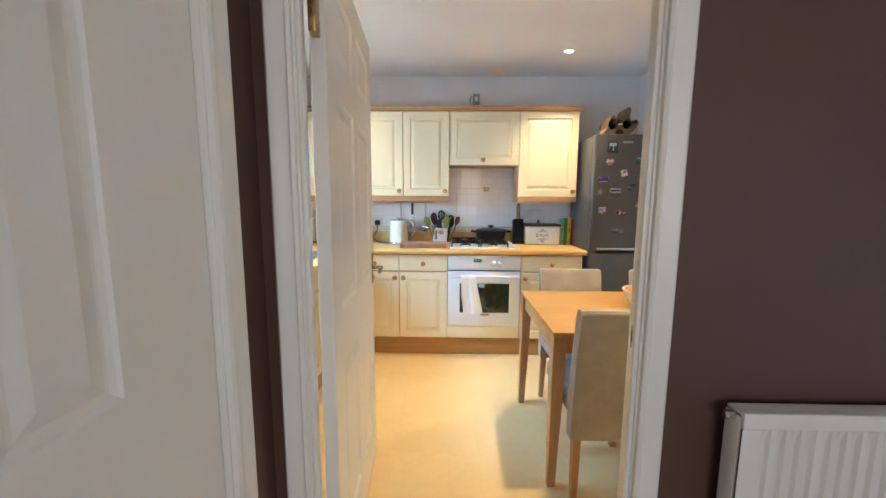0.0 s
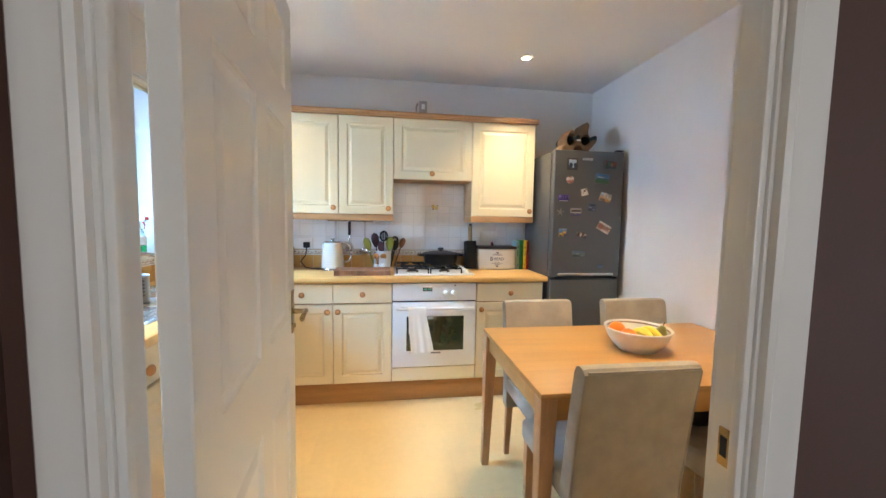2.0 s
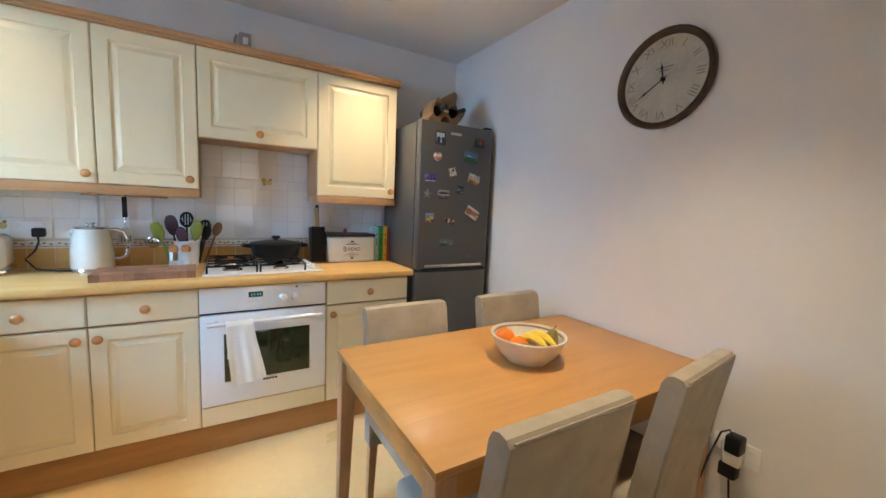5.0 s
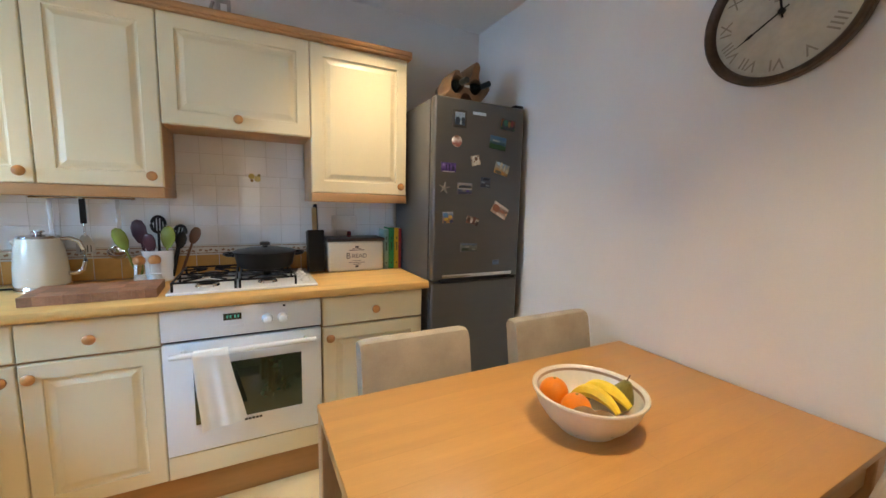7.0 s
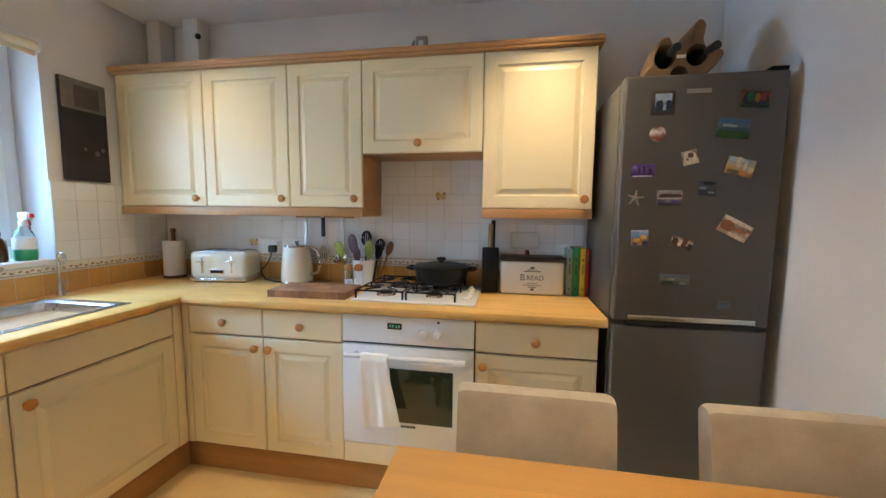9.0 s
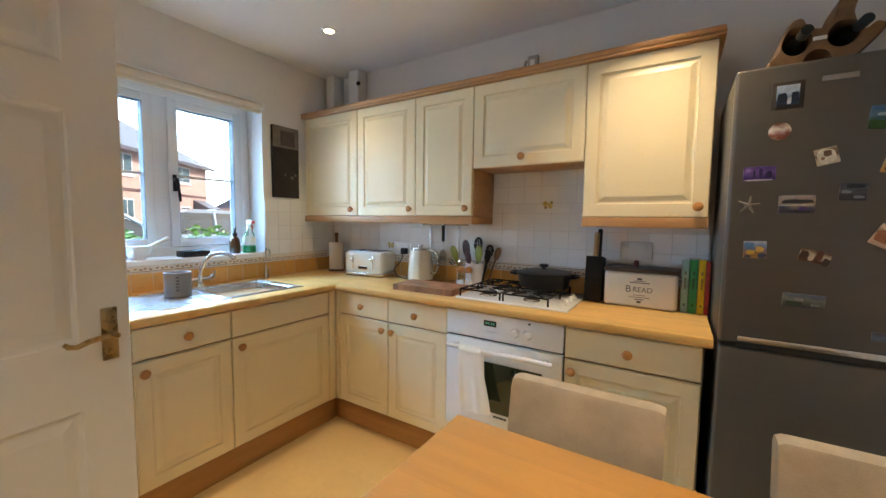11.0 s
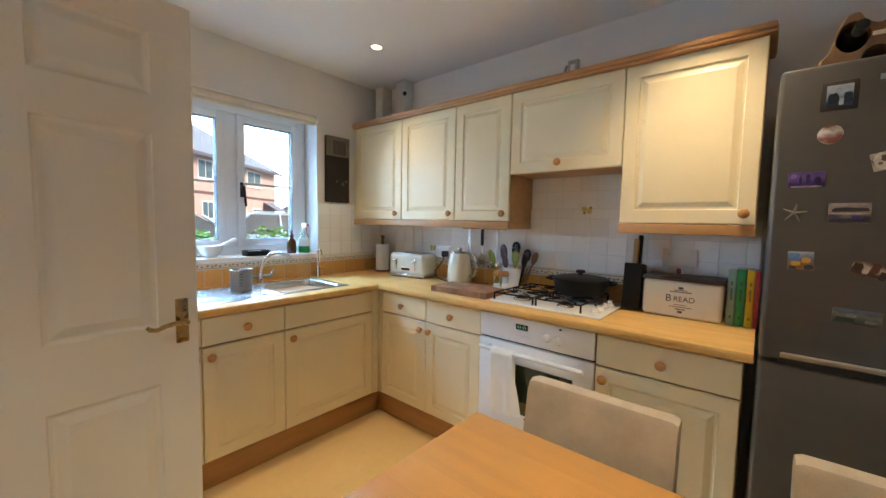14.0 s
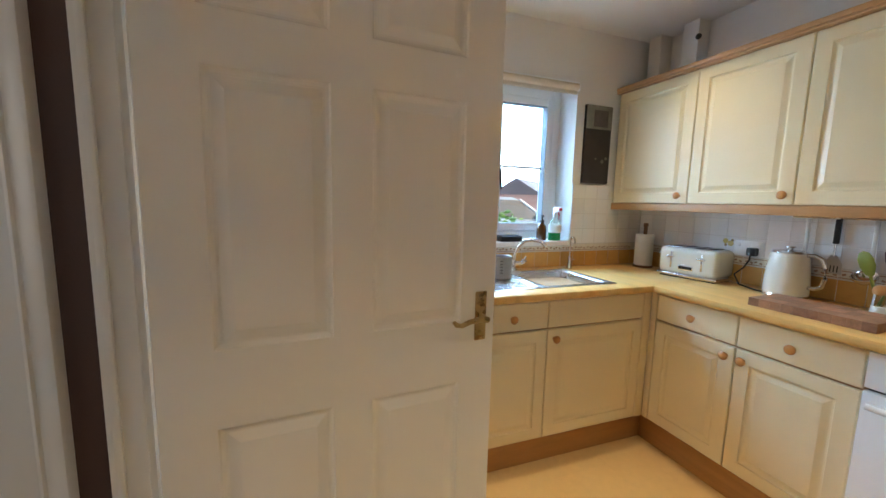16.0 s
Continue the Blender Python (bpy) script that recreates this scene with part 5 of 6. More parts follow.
def spoon(lean_x, lean_y, length, head, material, label, shape):
    head *= 0.95
    b = Vector((lean_x * 0.2, lean_y * 0.2, 0.02))
    d = Vector((lean_x * 0.8, lean_y, 1)).normalized()
    e = b + d * length
    u = part("utensil", tube([b, b + d * length * 0.5, e], [0.006, 0.006, 0.005], 8), material, pot, label)
    ax = (Vector((1, -0.3, 0)) - d * d.dot(Vector((1, -0.3, 0)))).normalized()
    m = Matrix.Translation(e + d * head * 0.8) @ Matrix((ax, d.cross(ax), d)).transposed().to_4x4()
    if shape == "slot":
        ringm = bmesh.new()
        pts = [(head * 0.62 * math.cos(a), 0, head * 0.8 * math.sin(a)) for a in [2 * math.pi * i / 20 for i in range(20)]]
        tube(pts, 0.007, 8, ringm, closed=True)
        for k in (-0.014, 0, 0.014):
            tube([(k, 0, -head * 0.7), (k, 0, head * 0.7)], 0.004, 6, ringm)
        ringm.transform(m)
        part("head", ringm, material, u)
    else:
        own = lathe([(0, -head), (head * 0.30, -head * 0.8), (head * 0.55, -head * 0.2), (head * 0.55, head * 0.4), (head * 0.35, head * 0.85), (0, head)], 16)
        own.transform(m @ Matrix.Diagonal((1, 0.25, 1, 1)))
        part("head", own, material, u)


spoon(-0.36, -0.10, 0.145, 0.058, M_GREEN, "olive green spoon", "round")
spoon(-0.18, 0.02, 0.165, 0.062, M_PURPLE, "dark purple spatula", "round")
spoon(0.00, 0.10, 0.205, 0.050, M_BLACK, "black slotted spoon", "slot")
spoon(0.14, -0.12, 0.145, 0.058, M_GREEN, "olive green spatula", "round")
spoon(0.24, 0.06, 0.175, 0.044, M_BLACK, "black slotted turner", "slot")
spoon(0.42, 0.02, 0.165, 0.046, M_OLIVE, "dark wooden spoon", "round")
spoon(-0.06, -0.14, 0.125, 0.050, M_PURPLE, "dark purple spoon", "round")
spoon(0.28, -0.05, 0.140, 0.046, M_BLACK, "black ladle", "round")

for gx, gy in ((-0.140, 3.405), (-0.085, 3.412)):
    g = thing("salt_mill", pose(gx, gy, WT), "clear salt and pepper mill with a wooden top", "mill", "salt and pepper mills")
    part("jar", lathe([(0, 0), (0.024, 0), (0.025, 0.004), (0.021, 0.05), (0.019, 0.095), (0, 0.096)], 20), M_CLEAR, g).visible_shadow = False
    part("contents", lathe([(0, 0.004), (0.019, 0.005), (0.017, 0.045), (0, 0.046)], 16), M_PAPER, g)
    part("top", lathe([(0, 0.094), (0.020, 0.094), (0.024, 0.105), (0.022, 0.120), (0.012, 0.130), (0, 0.131)], 20), M_KNOB, g, "turned wooden top")

# hanging utensils on the tiled wall
rail = thing("utensil_rail", pose(-0.37, YB - 0.012, 1.288), "slim steel hook rail under the wall cabinet", "rail")
part("bar", tube([(-0.16, -0.02, 0), (0.20, -0.02, 0)], 0.005, 8), M_STEEL, rail)
for hx in (-0.15, 0.19):
    part("bracket", tube([(hx, 0.006, 0), (hx, -0.02, 0)], 0.006, 8), M_STEEL, rail)


def hung(x, label, make):
    g = thing("hanging_utensil", pose(x, YB - 0.036, 1.288), label, "utensil", "utensils on the rail")
    make(g)


M_SATIN = mat("satin_steel", (0.50, 0.49, 0.48), 0.4, metal=1.0, var=0.06, fine=200)


def mk_ladle(g):
    part("handle", box(-0.008, 0.008, -0.002, 0.002, -0.23, -0.004, 0.001), M_SATIN, g)
    part("bowl", lathe([(0, -0.025), (0.025, -0.02), (0.04, 0.0), (0.042, 0.012), (0.039, 0.012), (0.036, 0.0), (0.02, -0.016), (0, -0.02)], 24, m=pose(0, -0.035, -0.245, 30)), M_CHROME, g)


def mk_turner(g):
    part("handle", box(-0.011, 0.011, -0.007, 0.007, -0.115, -0.004, 0.005), M_BLACK, g, "black handle")
    part("shaft", tube([(0, 0, -0.11), (0, 0, -0.17)], 0.004, 8), M_STEEL, g)
    c = [(-0.010, -0.165), (0.010, -0.165), (0.032, -0.205), (0.034, -0.25), (-0.034, -0.25), (-0.032, -0.205)]
    part("blade", plate(c, -0.002, 0.0), M_SATIN, g, "steel blade")
    for k in (-0.018, -0.006, 0.006, 0.018):
        part("slot", box(k - 0.002, k + 0.002, -0.0026, -0.0005, -0.243, -0.212), M_DARK, g, smooth=False)


hung(-0.465, "steel ladle hanging on the tiled wall", mk_ladle)
hung(-0.358, "turner with a black handle and steel blade", mk_turner)
hung(-0.235, "long-handled steel spoon hanging on the tiled wall", mk_ladle)

# gas hob
hob = thing("gas_hob", pose(-0.005, 3.115, WT), "white enamel gas hob with black pan supports", "hob")
part("plate", box(0, 0.582, 0, 0.45, 0, 0.012, 0.005, seg=3), M_ENAMEL, hob)
BURN = [(0.135, 0.12, 0.036), (0.135, 0.335, 0.045), (0.375, 0.12, 0.030), (0.375, 0.335, 0.042)]
for bx, by, br in BURN:
    b = part("burner", lathe([(0, 0.012), (br + 0.012, 0.012), (br + 0.008, 0.020), (br, 0.024), (0, 0.024)], 26, m=pose(bx, by, 0)), M_STEEL, hob, "aluminium burner ring")
    part("burner_cap", lathe([(0, 0.024), (br * 0.92, 0.024), (br * 0.95, 0.030), (br * 0.6, 0.035), (0, 0.035)], 26, m=pose(bx, by, 0)), M_IRON, b, "black burner cap")
for gx0, gx1 in ((0.02, 0.245), (0.262, 0.487)):
    g = bmesh.new()
    zt = 0.048
    tube([(gx0, 0.02, zt), (gx1, 0.02, zt), (gx1, 0.43, zt), (gx0, 0.43, zt)], 0.0045, 8, g, closed=True)
    cxm = (gx0 + gx1) / 2
    for by in (0.12, 0.335):
        for a in range(4):
            u, v = math.cos(radians(45 + 90 * a)), math.sin(radians(45 + 90 * a))
            tube([(cxm + 0.025 * u, by + 0.025 * v, zt + 0.003), (cxm + 0.11 * u, by + 0.095 * v, zt)], 0.0042, 8, g)
        tube([(gx0, by, zt), (cxm - 0.03, by, zt + 0.003)], 0.0042, 8, g)
        tube([(gx1, by, zt), (cxm + 0.03, by, zt + 0.003)], 0.0042, 8, g)
    tube([(gx0, 0.228, zt), (gx1, 0.228, zt)], 0.0042, 8, g)
    for fx in (gx0, gx1):
        for fy in (0.02, 0.228, 0.43):
            tube([(fx, fy, zt), (fx, fy, 0.010)], 0.005, 8, g)
    part("pan_support", g, M_IRON, hob, "black wire pan support")
for k in range(4):
    part("knob", lathe([(0, 0.012), (0.020, 0.012), (0.019, 0.022), (0.012, 0.026), (0.010, 0.036), (0, 0.037)], 20, m=pose(0.535, 0.075 + 0.075 * k, 0)), M_ENAMEL, hob, "white gas knob")

cas = thing("casserole_pot", pose(0.368, 3.43, WT + 0.053) @ Matrix.Diagonal((1.0, 1.0, 0.84, 1)), "black cast-iron casserole with lid and side handles", "casserole")
part("pot", lathe([(0, 0), (0.115, 0), (0.128, 0.012), (0.140, 0.085), (0.144, 0.09), (0.137, 0.09), (0.125, 0.015), (0, 0.01)], 40), M_IRON, cas)
part("lid", lathe([(0.146, 0.090), (0.146, 0.096), (0.135, 0.102), (0.08, 0.114), (0.0, 0.118)], 40), M_IRON, cas)
part("lid_knob", lathe([(0, 0.116), (0.012, 0.116), (0.012, 0.128), (0.024, 0.132), (0.024, 0.146), (0.018, 0.150), (0, 0.150)], 24), M_BLACK, cas)
for s in (-1, 1):
    part("handle", tube([(s * 0.136, -0.045, 0.078), (s * 0.170, -0.04, 0.082), (s * 0.180, 0, 0.083), (s * 0.170, 0.04, 0.082), (s * 0.136, 0.045, 0.078)], 0.009, 10), M_IRON, cas)

kb = thing("knife_block", pose(0.622, 3.47, WT, -8) @ Matrix.Diagonal((1, 1, 1.1, 1)), "black knife block holding a wooden-handled knife", "knife block")
part("block", box(-0.042, 0.042, -0.05, 0.05, 0.004, 0.21, 0.004), M_BLACK, kb)
part("knife_handle", box(-0.014, 0.010, -0.022, 0.004, 0.205, 0.325, 0.007), mat("pale_handle_wood", (0.42, 0.27, 0.12), 0.5, var=0.2, scale=30), kb, "pale wooden knife handle")
part("knife_handle", box(-0.002, 0.020, 0.006, 0.030, 0.205, 0.345, 0.007), M_BLACK, kb, "black knife handle")

bin_ = thing("bread_bin", pose(0.836, 3.50, WT, 0, 0, -1), "cream enamel bread bin with dark lid and lettering", "bread bin")
part("bin", box(-0.158, 0.158, -0.085, 0.078, 0.0, 0.172, 0.018, seg=3), M_APPL, bin_)
part("lid", box(-0.162, 0.162, -0.089, 0.082, 0.170, 0.190, 0.007), mat("dark_wood_lid", (0.045, 0.028, 0.022), 0.4, var=0.2, scale=20), bin_, "dark lid")
FRONT = pose(0, -0.0856, 0.088, 90)
M_INK = mat("charcoal_ink", (0.06, 0.05, 0.045), 0.6)
letters("B", 0.046, M_INK, bin_, FRONT @ pose(-0.048, 0.001, 0))
letters("READ", 0.034, M_INK, bin_, FRONT @ pose(0.014, 0, 0))
for dz, w, t in ((0.052, 0.020, 0.010), (0.042, 0.05, 0.003), (0.034, 0.085, 0.004), (-0.026, 0.05, 0.0025), (-0.036, 0.09, 0.0025), (-0.046, 0.04, 0.004), (-0.058, 0.018, 0.010)):
    part("flourish", box(-w / 2, w / 2, -0.0862, -0.084, 0.088 + dz - t / 2, 0.088 + dz + t / 2), M_INK, bin_, smooth=False)
timer = thing("egg_timer", pose(0.81, 3.50, WT + 0.190), "small dark red timer on the bread bin lid", "timer")
part("body", lathe([(0, 0), (0.011, 0), (0.012, 0.02), (0.009, 0.032), (0, 0.033)], 16), mat("dark_red", (0.16, 0.015, 0.02), 0.4), timer)
part("dial", lathe([(0.0122, 0.012), (0.0126, 0.014), (0.0122, 0.016)], 16), M_BLACK, timer)

BK = [(0.030, 0.235, (0.30, 0.48, 0.46), "pale teal cookbook standing on the worktop"), (0.034, 0.245, (0.03, 0.30, 0.10), "green cookbook standing on the worktop"), (0.028, 0.245, (0.75, 0.48, 0.02), "yellow cookbook standing on the worktop"), (0.018, 0.240, (0.42, 0.02, 0.03), "dark red cookbook standing on the worktop")]
bx = 1.002
for w, h, c, lab in BK:
    b = thing("cookbook", pose(bx, 3.442, WT), lab, "book", "row of cookbooks")
    part("cover", box(0, w - 0.002, 0, 0.10, 0, h, 0.002), mat("book_cover", c, 0.4, var=0.06, scale=20), b)
    part("pages", box(0.003, w - 0.005, 0.004, 0.1005, 0.003, h + 0.0008), M_PAPER, b, "pale page block", smooth=False)
    for dz, hh in ((0.11, 0.05), (0.175, 0.016), (0.03, 0.012)):
        part("spine_print", box(w * 0.36, w * 0.62, -0.0008, 0.001, dz, dz + hh), mat("spine_ink", tuple(min(1, k * 0.35 + 0.02) for k in c), 0.5), b, smooth=False)
    bx += w


def wall_socket(m, label, plugs):
    s = thing("wall_socket", m, label, "socket")
    part("plate", box(-0.073, 0.073, -0.010, 0, -0.043, 0.043, 0.004), M_ENAMEL, s)
    for sx in (-0.045, 0.045):
        part("switch", box(sx - 0.007, sx + 0.007, -0.014, -0.008, 0.012, 0.030, 0.002), M_ENAMEL, s)
    for sx in plugs:
        part("plug", box(sx - 0.024, sx + 0.024, -0.042, -0.008, -0.035, 0.010, 0.008), M_BLACK, s, "black plug")
    return s


wall_socket(pose(-0.72, YB - 0.009, 1.105), "white double wall socket with a black plug", (0.03,))
wall_socket(pose(0.80, YB - 0.009, 1.175), "white double wall socket on the tiles", ())
cab = thing("kettle_cable", IDENT, "black kettle cable from plug to worktop", "cable")
part("cable", tube([(-0.69, 3.54, 1.08), (-0.685, 3.53, 1.05), (-0.69, 3.50, 1.01), (-0.72, 3.48, 0.97), (-0.68, 3.46, 0.925), (-0.60, 3.45, 0.914), (-0.545, 3.45, 0.914)], 0.004, 8), M_BLACK, cab)

# switch cap above the cabinets, extractor outlet pipes in the corner
cap = thing("fan_switch", pose(0.225, YB - 0.003, 2.215), "small white electrical switch box with cable", "switch")
M_DUSTY = mat("dusty_grey_plastic", (0.36, 0.34, 0.32), 0.6, var=0.2, scale=30)
part("box", box(-0.03, 0.03, -0.03, 0, -0.045, 0.045, 0.004), M_DUSTY, cap)
part("rocker", box(-0.014, 0.014, -0.034, -0.028, -0.02, 0.02, 0.002), M_ENAMEL, cap)
part("cable", tube([(-0.055, -0.006, -0.13), (-0.055, -0.006, 0.0), (-0.045, -0.01, 0.03)], 0.008, 8), M_DUSTY, cap)
for px, w, d in ((-1.37, 0.09, 0.10), (-1.13, 0.10, 0.09)):
    duct = thing("boxed_pipe", pose(px, YB - d - 0.002, 2.094), "white boxed-in pipe between cabinet top and ceiling", "pipe boxing", kind="structure")
    part("boxing", box(-w / 2, w / 2, 0, d, 0, ZC - 2.094, 0.003), M_WALL, duct)
part("clip", lathe([(0, 0), (0.016, 0), (0.016, 0.01), (0, 0.012)], 14, m=pose(0.055, 0.0, 0.22, 90)), M_BLACK, duct)

# ---------------------------------------------------------------- fruit bowl
BXC, BYC = 1.064, 1.965
fb = thing("fruit_bowl", pose(BXC, BYC, TZ), "cream stoneware bowl with a brown inner stripe", "bowl")
part("bowl", lathe([(0, 0), (0.075, 0), (0.080, 0.006), (0.105, 0.030), (0.125, 0.060), (0.137, 0.092), (0.141, 0.096), (0.141, 0.101), (0.136, 0.102), (0.130, 0.098), (0.118, 0.064), (0.096, 0.034), (0.06, 0.014), (0, 0.012)], 48), M_CERAMIC, fb)
part("stripe", lathe([(0.1300, 0.0950), (0.1286, 0.0952), (0.1262, 0.0880), (0.1276, 0.0880)], 48), M_STRIPE, fb, "brown glaze stripe inside the rim")
part("glaze", lathe([(0.1258, 0.087), (0.1172, 0.064), (0.095, 0.0345), (0.06, 0.0150), (0, 0.0130)], 48), M_CERAMIC2, fb, "pale inner glaze")


def orange(x, y, z):
    o = thing("orange", pose(BXC + x, BYC + y, TZ + z), "ripe round orange in the fruit bowl", "orange", "fruit in the bowl")
    prof = [(0.037 * math.sin(math.pi * i / 14), 0.036 - 0.036 * math.cos(math.pi * i / 14)) for i in range(15)]
    part("peel", lathe(prof, 24), M_ORANGE, o)
    part("stalk", lathe([(0, 0), (0.004, 0), (0.003, 0.003), (0, 0.003)], 8, m=pose(0, 0, 0.071)), M_BANTIP, o)


def kiwi(x, y, z, turn):
    o = thing("kiwi_fruit", pose(BXC + x, BYC + y, TZ + z, 0, 90, turn), "brown fuzzy kiwi fruit in the bowl", "kiwi", "fruit in the bowl")
    prof = [(0.026 * math.sin(math.pi * i / 12), -0.033 * math.cos(math.pi * i / 12)) for i in range(13)]
    part("skin", lathe(prof, 20), M_KIWI, o)


M_KIWI = mat("kiwi_skin", (0.20, 0.105, 0.035), 0.8, var=0.25, scale=30, fine=300, bump=0.15)
orange(-0.062, 0.058, 0.040)
orange(-0.052, -0.010, 0.026)
kiwi(-0.066, -0.052, 0.062, -50)
kiwi(-0.028, -0.070, 0.052, -20)
bun = thing("banana_bunch", pose(BXC + 0.02, BYC - 0.01, TZ + 0.058), "two ripe yellow bananas with dark tips", "bananas", "fruit in the bowl")
for k, (ox, oz) in enumerate(((0.0, 0.0), (0.035, 0.006))):
    pts, rad_ = [], []
    for i in range(13):
        a = radians(150 - 100 * i / 12)
        pts.append((ox + 0.01 * (i / 12) + 0.012 * (1 - i / 6) ** 2 * (1 if k else -1) * 0.3, 0.095 * math.cos(a) * -1 + 0.0, oz + 0.095 * math.sin(a) - 0.072))
        rad_.append(0.0175 * min(1, 0.45 + 1.6 * min(i, 12 - i) / 12))
    part("banana", tube(pts, rad_, 7), M_BANANA, bun)
    e = Vector(pts[0])
    part("tip", tube([e, e + Vector((0.004, -0.024, -0.014))], [0.008, 0.006], 7), M_BANTIP, bun, "dark stem end")
pear = thing("pear", pose(BXC + 0.082, BYC - 0.022, TZ + 0.036), "green-brown pear resting in the bowl", "pear", "fruit in the bowl")
part("skin", lathe([(0, 0), (0.018, 0.002), (0.032, 0.016), (0.034, 0.032), (0.026, 0.052), (0.016, 0.070), (0.010, 0.080), (0, 0.083)], 22, m=pose(0, 0, 0, 12, 10)), M_PEAR, pear)
part("stalk", tube([(0.012, -0.016, 0.08), (0.018, -0.02, 0.096)], 0.0018, 6), M_OLIVE, pear)

# ---------------------------------------------------------------- wall clock
CR = 0.202
clock = thing("wall_clock", pose(XR, 1.916, 1.872, 90, 0, -90), "round bronze-rimmed wall clock with Roman numerals", "clock")
part("rim", lathe([(CR * 0.86, 0.012), (CR * 0.88, 0.026), (CR * 0.92, 0.034), (CR * 0.97, 0.036), (CR, 0.030), (CR, 0.010), (CR * 0.97, 0.0), (CR * 0.5, 0.0)], 64), M_CLOCKRIM, clock, "dark bronze rim")
part("dial", lathe([(0, 0.013), (CR * 0.88, 0.013), (CR * 0.88, 0.008), (0, 0.008)], 64), M_CLOCKFACE, clock, "aged cream dial")
for k, t in enumerate(("XII", "I", "II", "III", "IIII", "V", "VI", "VII", "VIII", "IX", "X", "XI")):
    a = radians(90 - 30 * k)
    letters(t, 0.047, M_NUMERAL, clock, pose(0.143 * math.cos(a), 0.143 * math.sin(a), 0.0135, 0, 0, -30 * k), 0.0003)
for w, dz in ((0.075, 0.048), (0.045, 0.036)):
    part("dial_print", box(-w / 2, w / 2, dz - 0.003, dz + 0.003, 0.0128, 0.0136), M_NUMERAL, clock, smooth=False)
def hand_shape(length, wd):
    own = bmesh.new()
    c = [(-wd, -0.02), (wd, -0.02), (wd * 1.3, length * 0.55), (wd * 2.4, length * 0.65), (wd, length * 0.75), (0, length), (-wd, length * 0.75), (-wd * 2.4, length * 0.65), (-wd * 1.3, length * 0.55)]
    f = own.faces.new([own.verts.new((x, y, 0)) for x, y in c])
    bmesh.ops.solidify(own, geom=[f], thickness=0.0015)
    return own
part("hour_pointer", hand_shape(0.075, 0.0026), M_BLACK, clock, m=pose(0, 0, 0.018, 0, 0, 10))
part("minute_pointer", hand_shape(0.135, 0.0022), M_BLACK, clock, m=pose(0, 0, 0.021, 0, 0, 122))
part("pivot", lathe([(0, 0.012), (0.008, 0.012), (0.008, 0.024), (0, 0.025)], 16), M_BLACK, clock)

# low socket with adapters beside the table
ls = wall_socket(pose(XR, 1.505, 0.455, 0, 0, -90), "white double socket with black adapters and cables", ())
part("adapter", box(-0.020, 0.030, -0.065, -0.009, 0.005, 0.070, 0.008), M_BLACK, ls, "black plug adapter")
part("adapter", box(-0.025, 0.030, -0.055, -0.009, -0.042, 0.004, 0.006), M_ENAMEL, ls, "white plug adapter")
part("adapter", box(-0.035, 0.022, -0.055, -0.009, -0.095, -0.044, 0.008), M_BLACK, ls, "black plug adapter")
part("cable", tube([(0.0, -0.05, 0.065), (-0.006, -0.065, 0.095), (-0.03, -0.07, 0.075), (-0.065, -0.06, -0.05), (-0.095, -0.05, -0.2), (-0.085, -0.05, -0.36), (-0.06, -0.05, -0.445)], 0.0035, 8), M_BLACK, ls, "black cable")
part("cable", tube([(0.0, -0.045, -0.08), (0.01, -0.05, -0.16), (0.05, -0.05, -0.28), (0.07, -0.05, -0.40), (0.07, -0.05, -0.445)], 0.0035, 8), M_BLACK, ls, "black cable")
ext = thing("extension_lead", pose(XR - 0.018, 1.60, 0.44), "white trunking strip on the wall behind the table", "trunking")
part("trunking", box(0.0, 0.017, -0.05, 0.35, 0.0, 0.035, 0.003), M_ENAMEL, ext)

bag = thing("handbag", pose(1.30, 1.86, 0.475), "black leather bag lying on a chair seat", "bag")
part("body", box(-0.13, 0.13, -0.12, 0.07, 0.0, 0.15, 0.045, seg=4), M_BLACK, bag)
part("buckle", tube(arc((-0.135, -0.02, 0.09), 0.022, 0, 360, 14, "yz")[:-1], 0.004, 8, closed=True), M_CHROME, bag, "chrome ring buckle")
part("strap", tube([(-0.10, -0.02, 0.14), (-0.06, -0.03, 0.19), (0.06, -0.03, 0.19), (0.10, -0.02, 0.14)], 0.009, 8), M_BLACK, bag)

# ---------------------------------------------------------------- downlights
for sx, sy, watts in SPOTS:
    dl = thing("downlight", pose(sx, sy, ZC), "white recessed ceiling downlight, lit", "downlight", "ceiling downlights")
    part("bezel", lathe([(0.030, -0.002), (0.030, -0.006), (0.044, -0.005), (0.046, 0.0), (0.030, 0.0)], 32), M_ENAMEL, dl)
    part("lens", lathe([(0, -0.0045), (0.029, -0.0035)], 24), M_LENS, dl, "glowing lamp lens")

# ---------------------------------------------------------------- outside
M_SKY = glow("overcast_sky", (0.46, 0.73, 1.0), 16.0)
bd = tagged(mesh_ob("backdrop", box(-151, -150, -250, 320, -0.1, 180), M_SKY), "bright overcast sky beyond the houses", "sky", kind="structure")
gr = tagged(mesh_ob("ground", box(-400, XL - 0.32, -300, 300, -0.35, -0.15), M_ROAD), "grey paved ground outside", "ground", kind="structure")

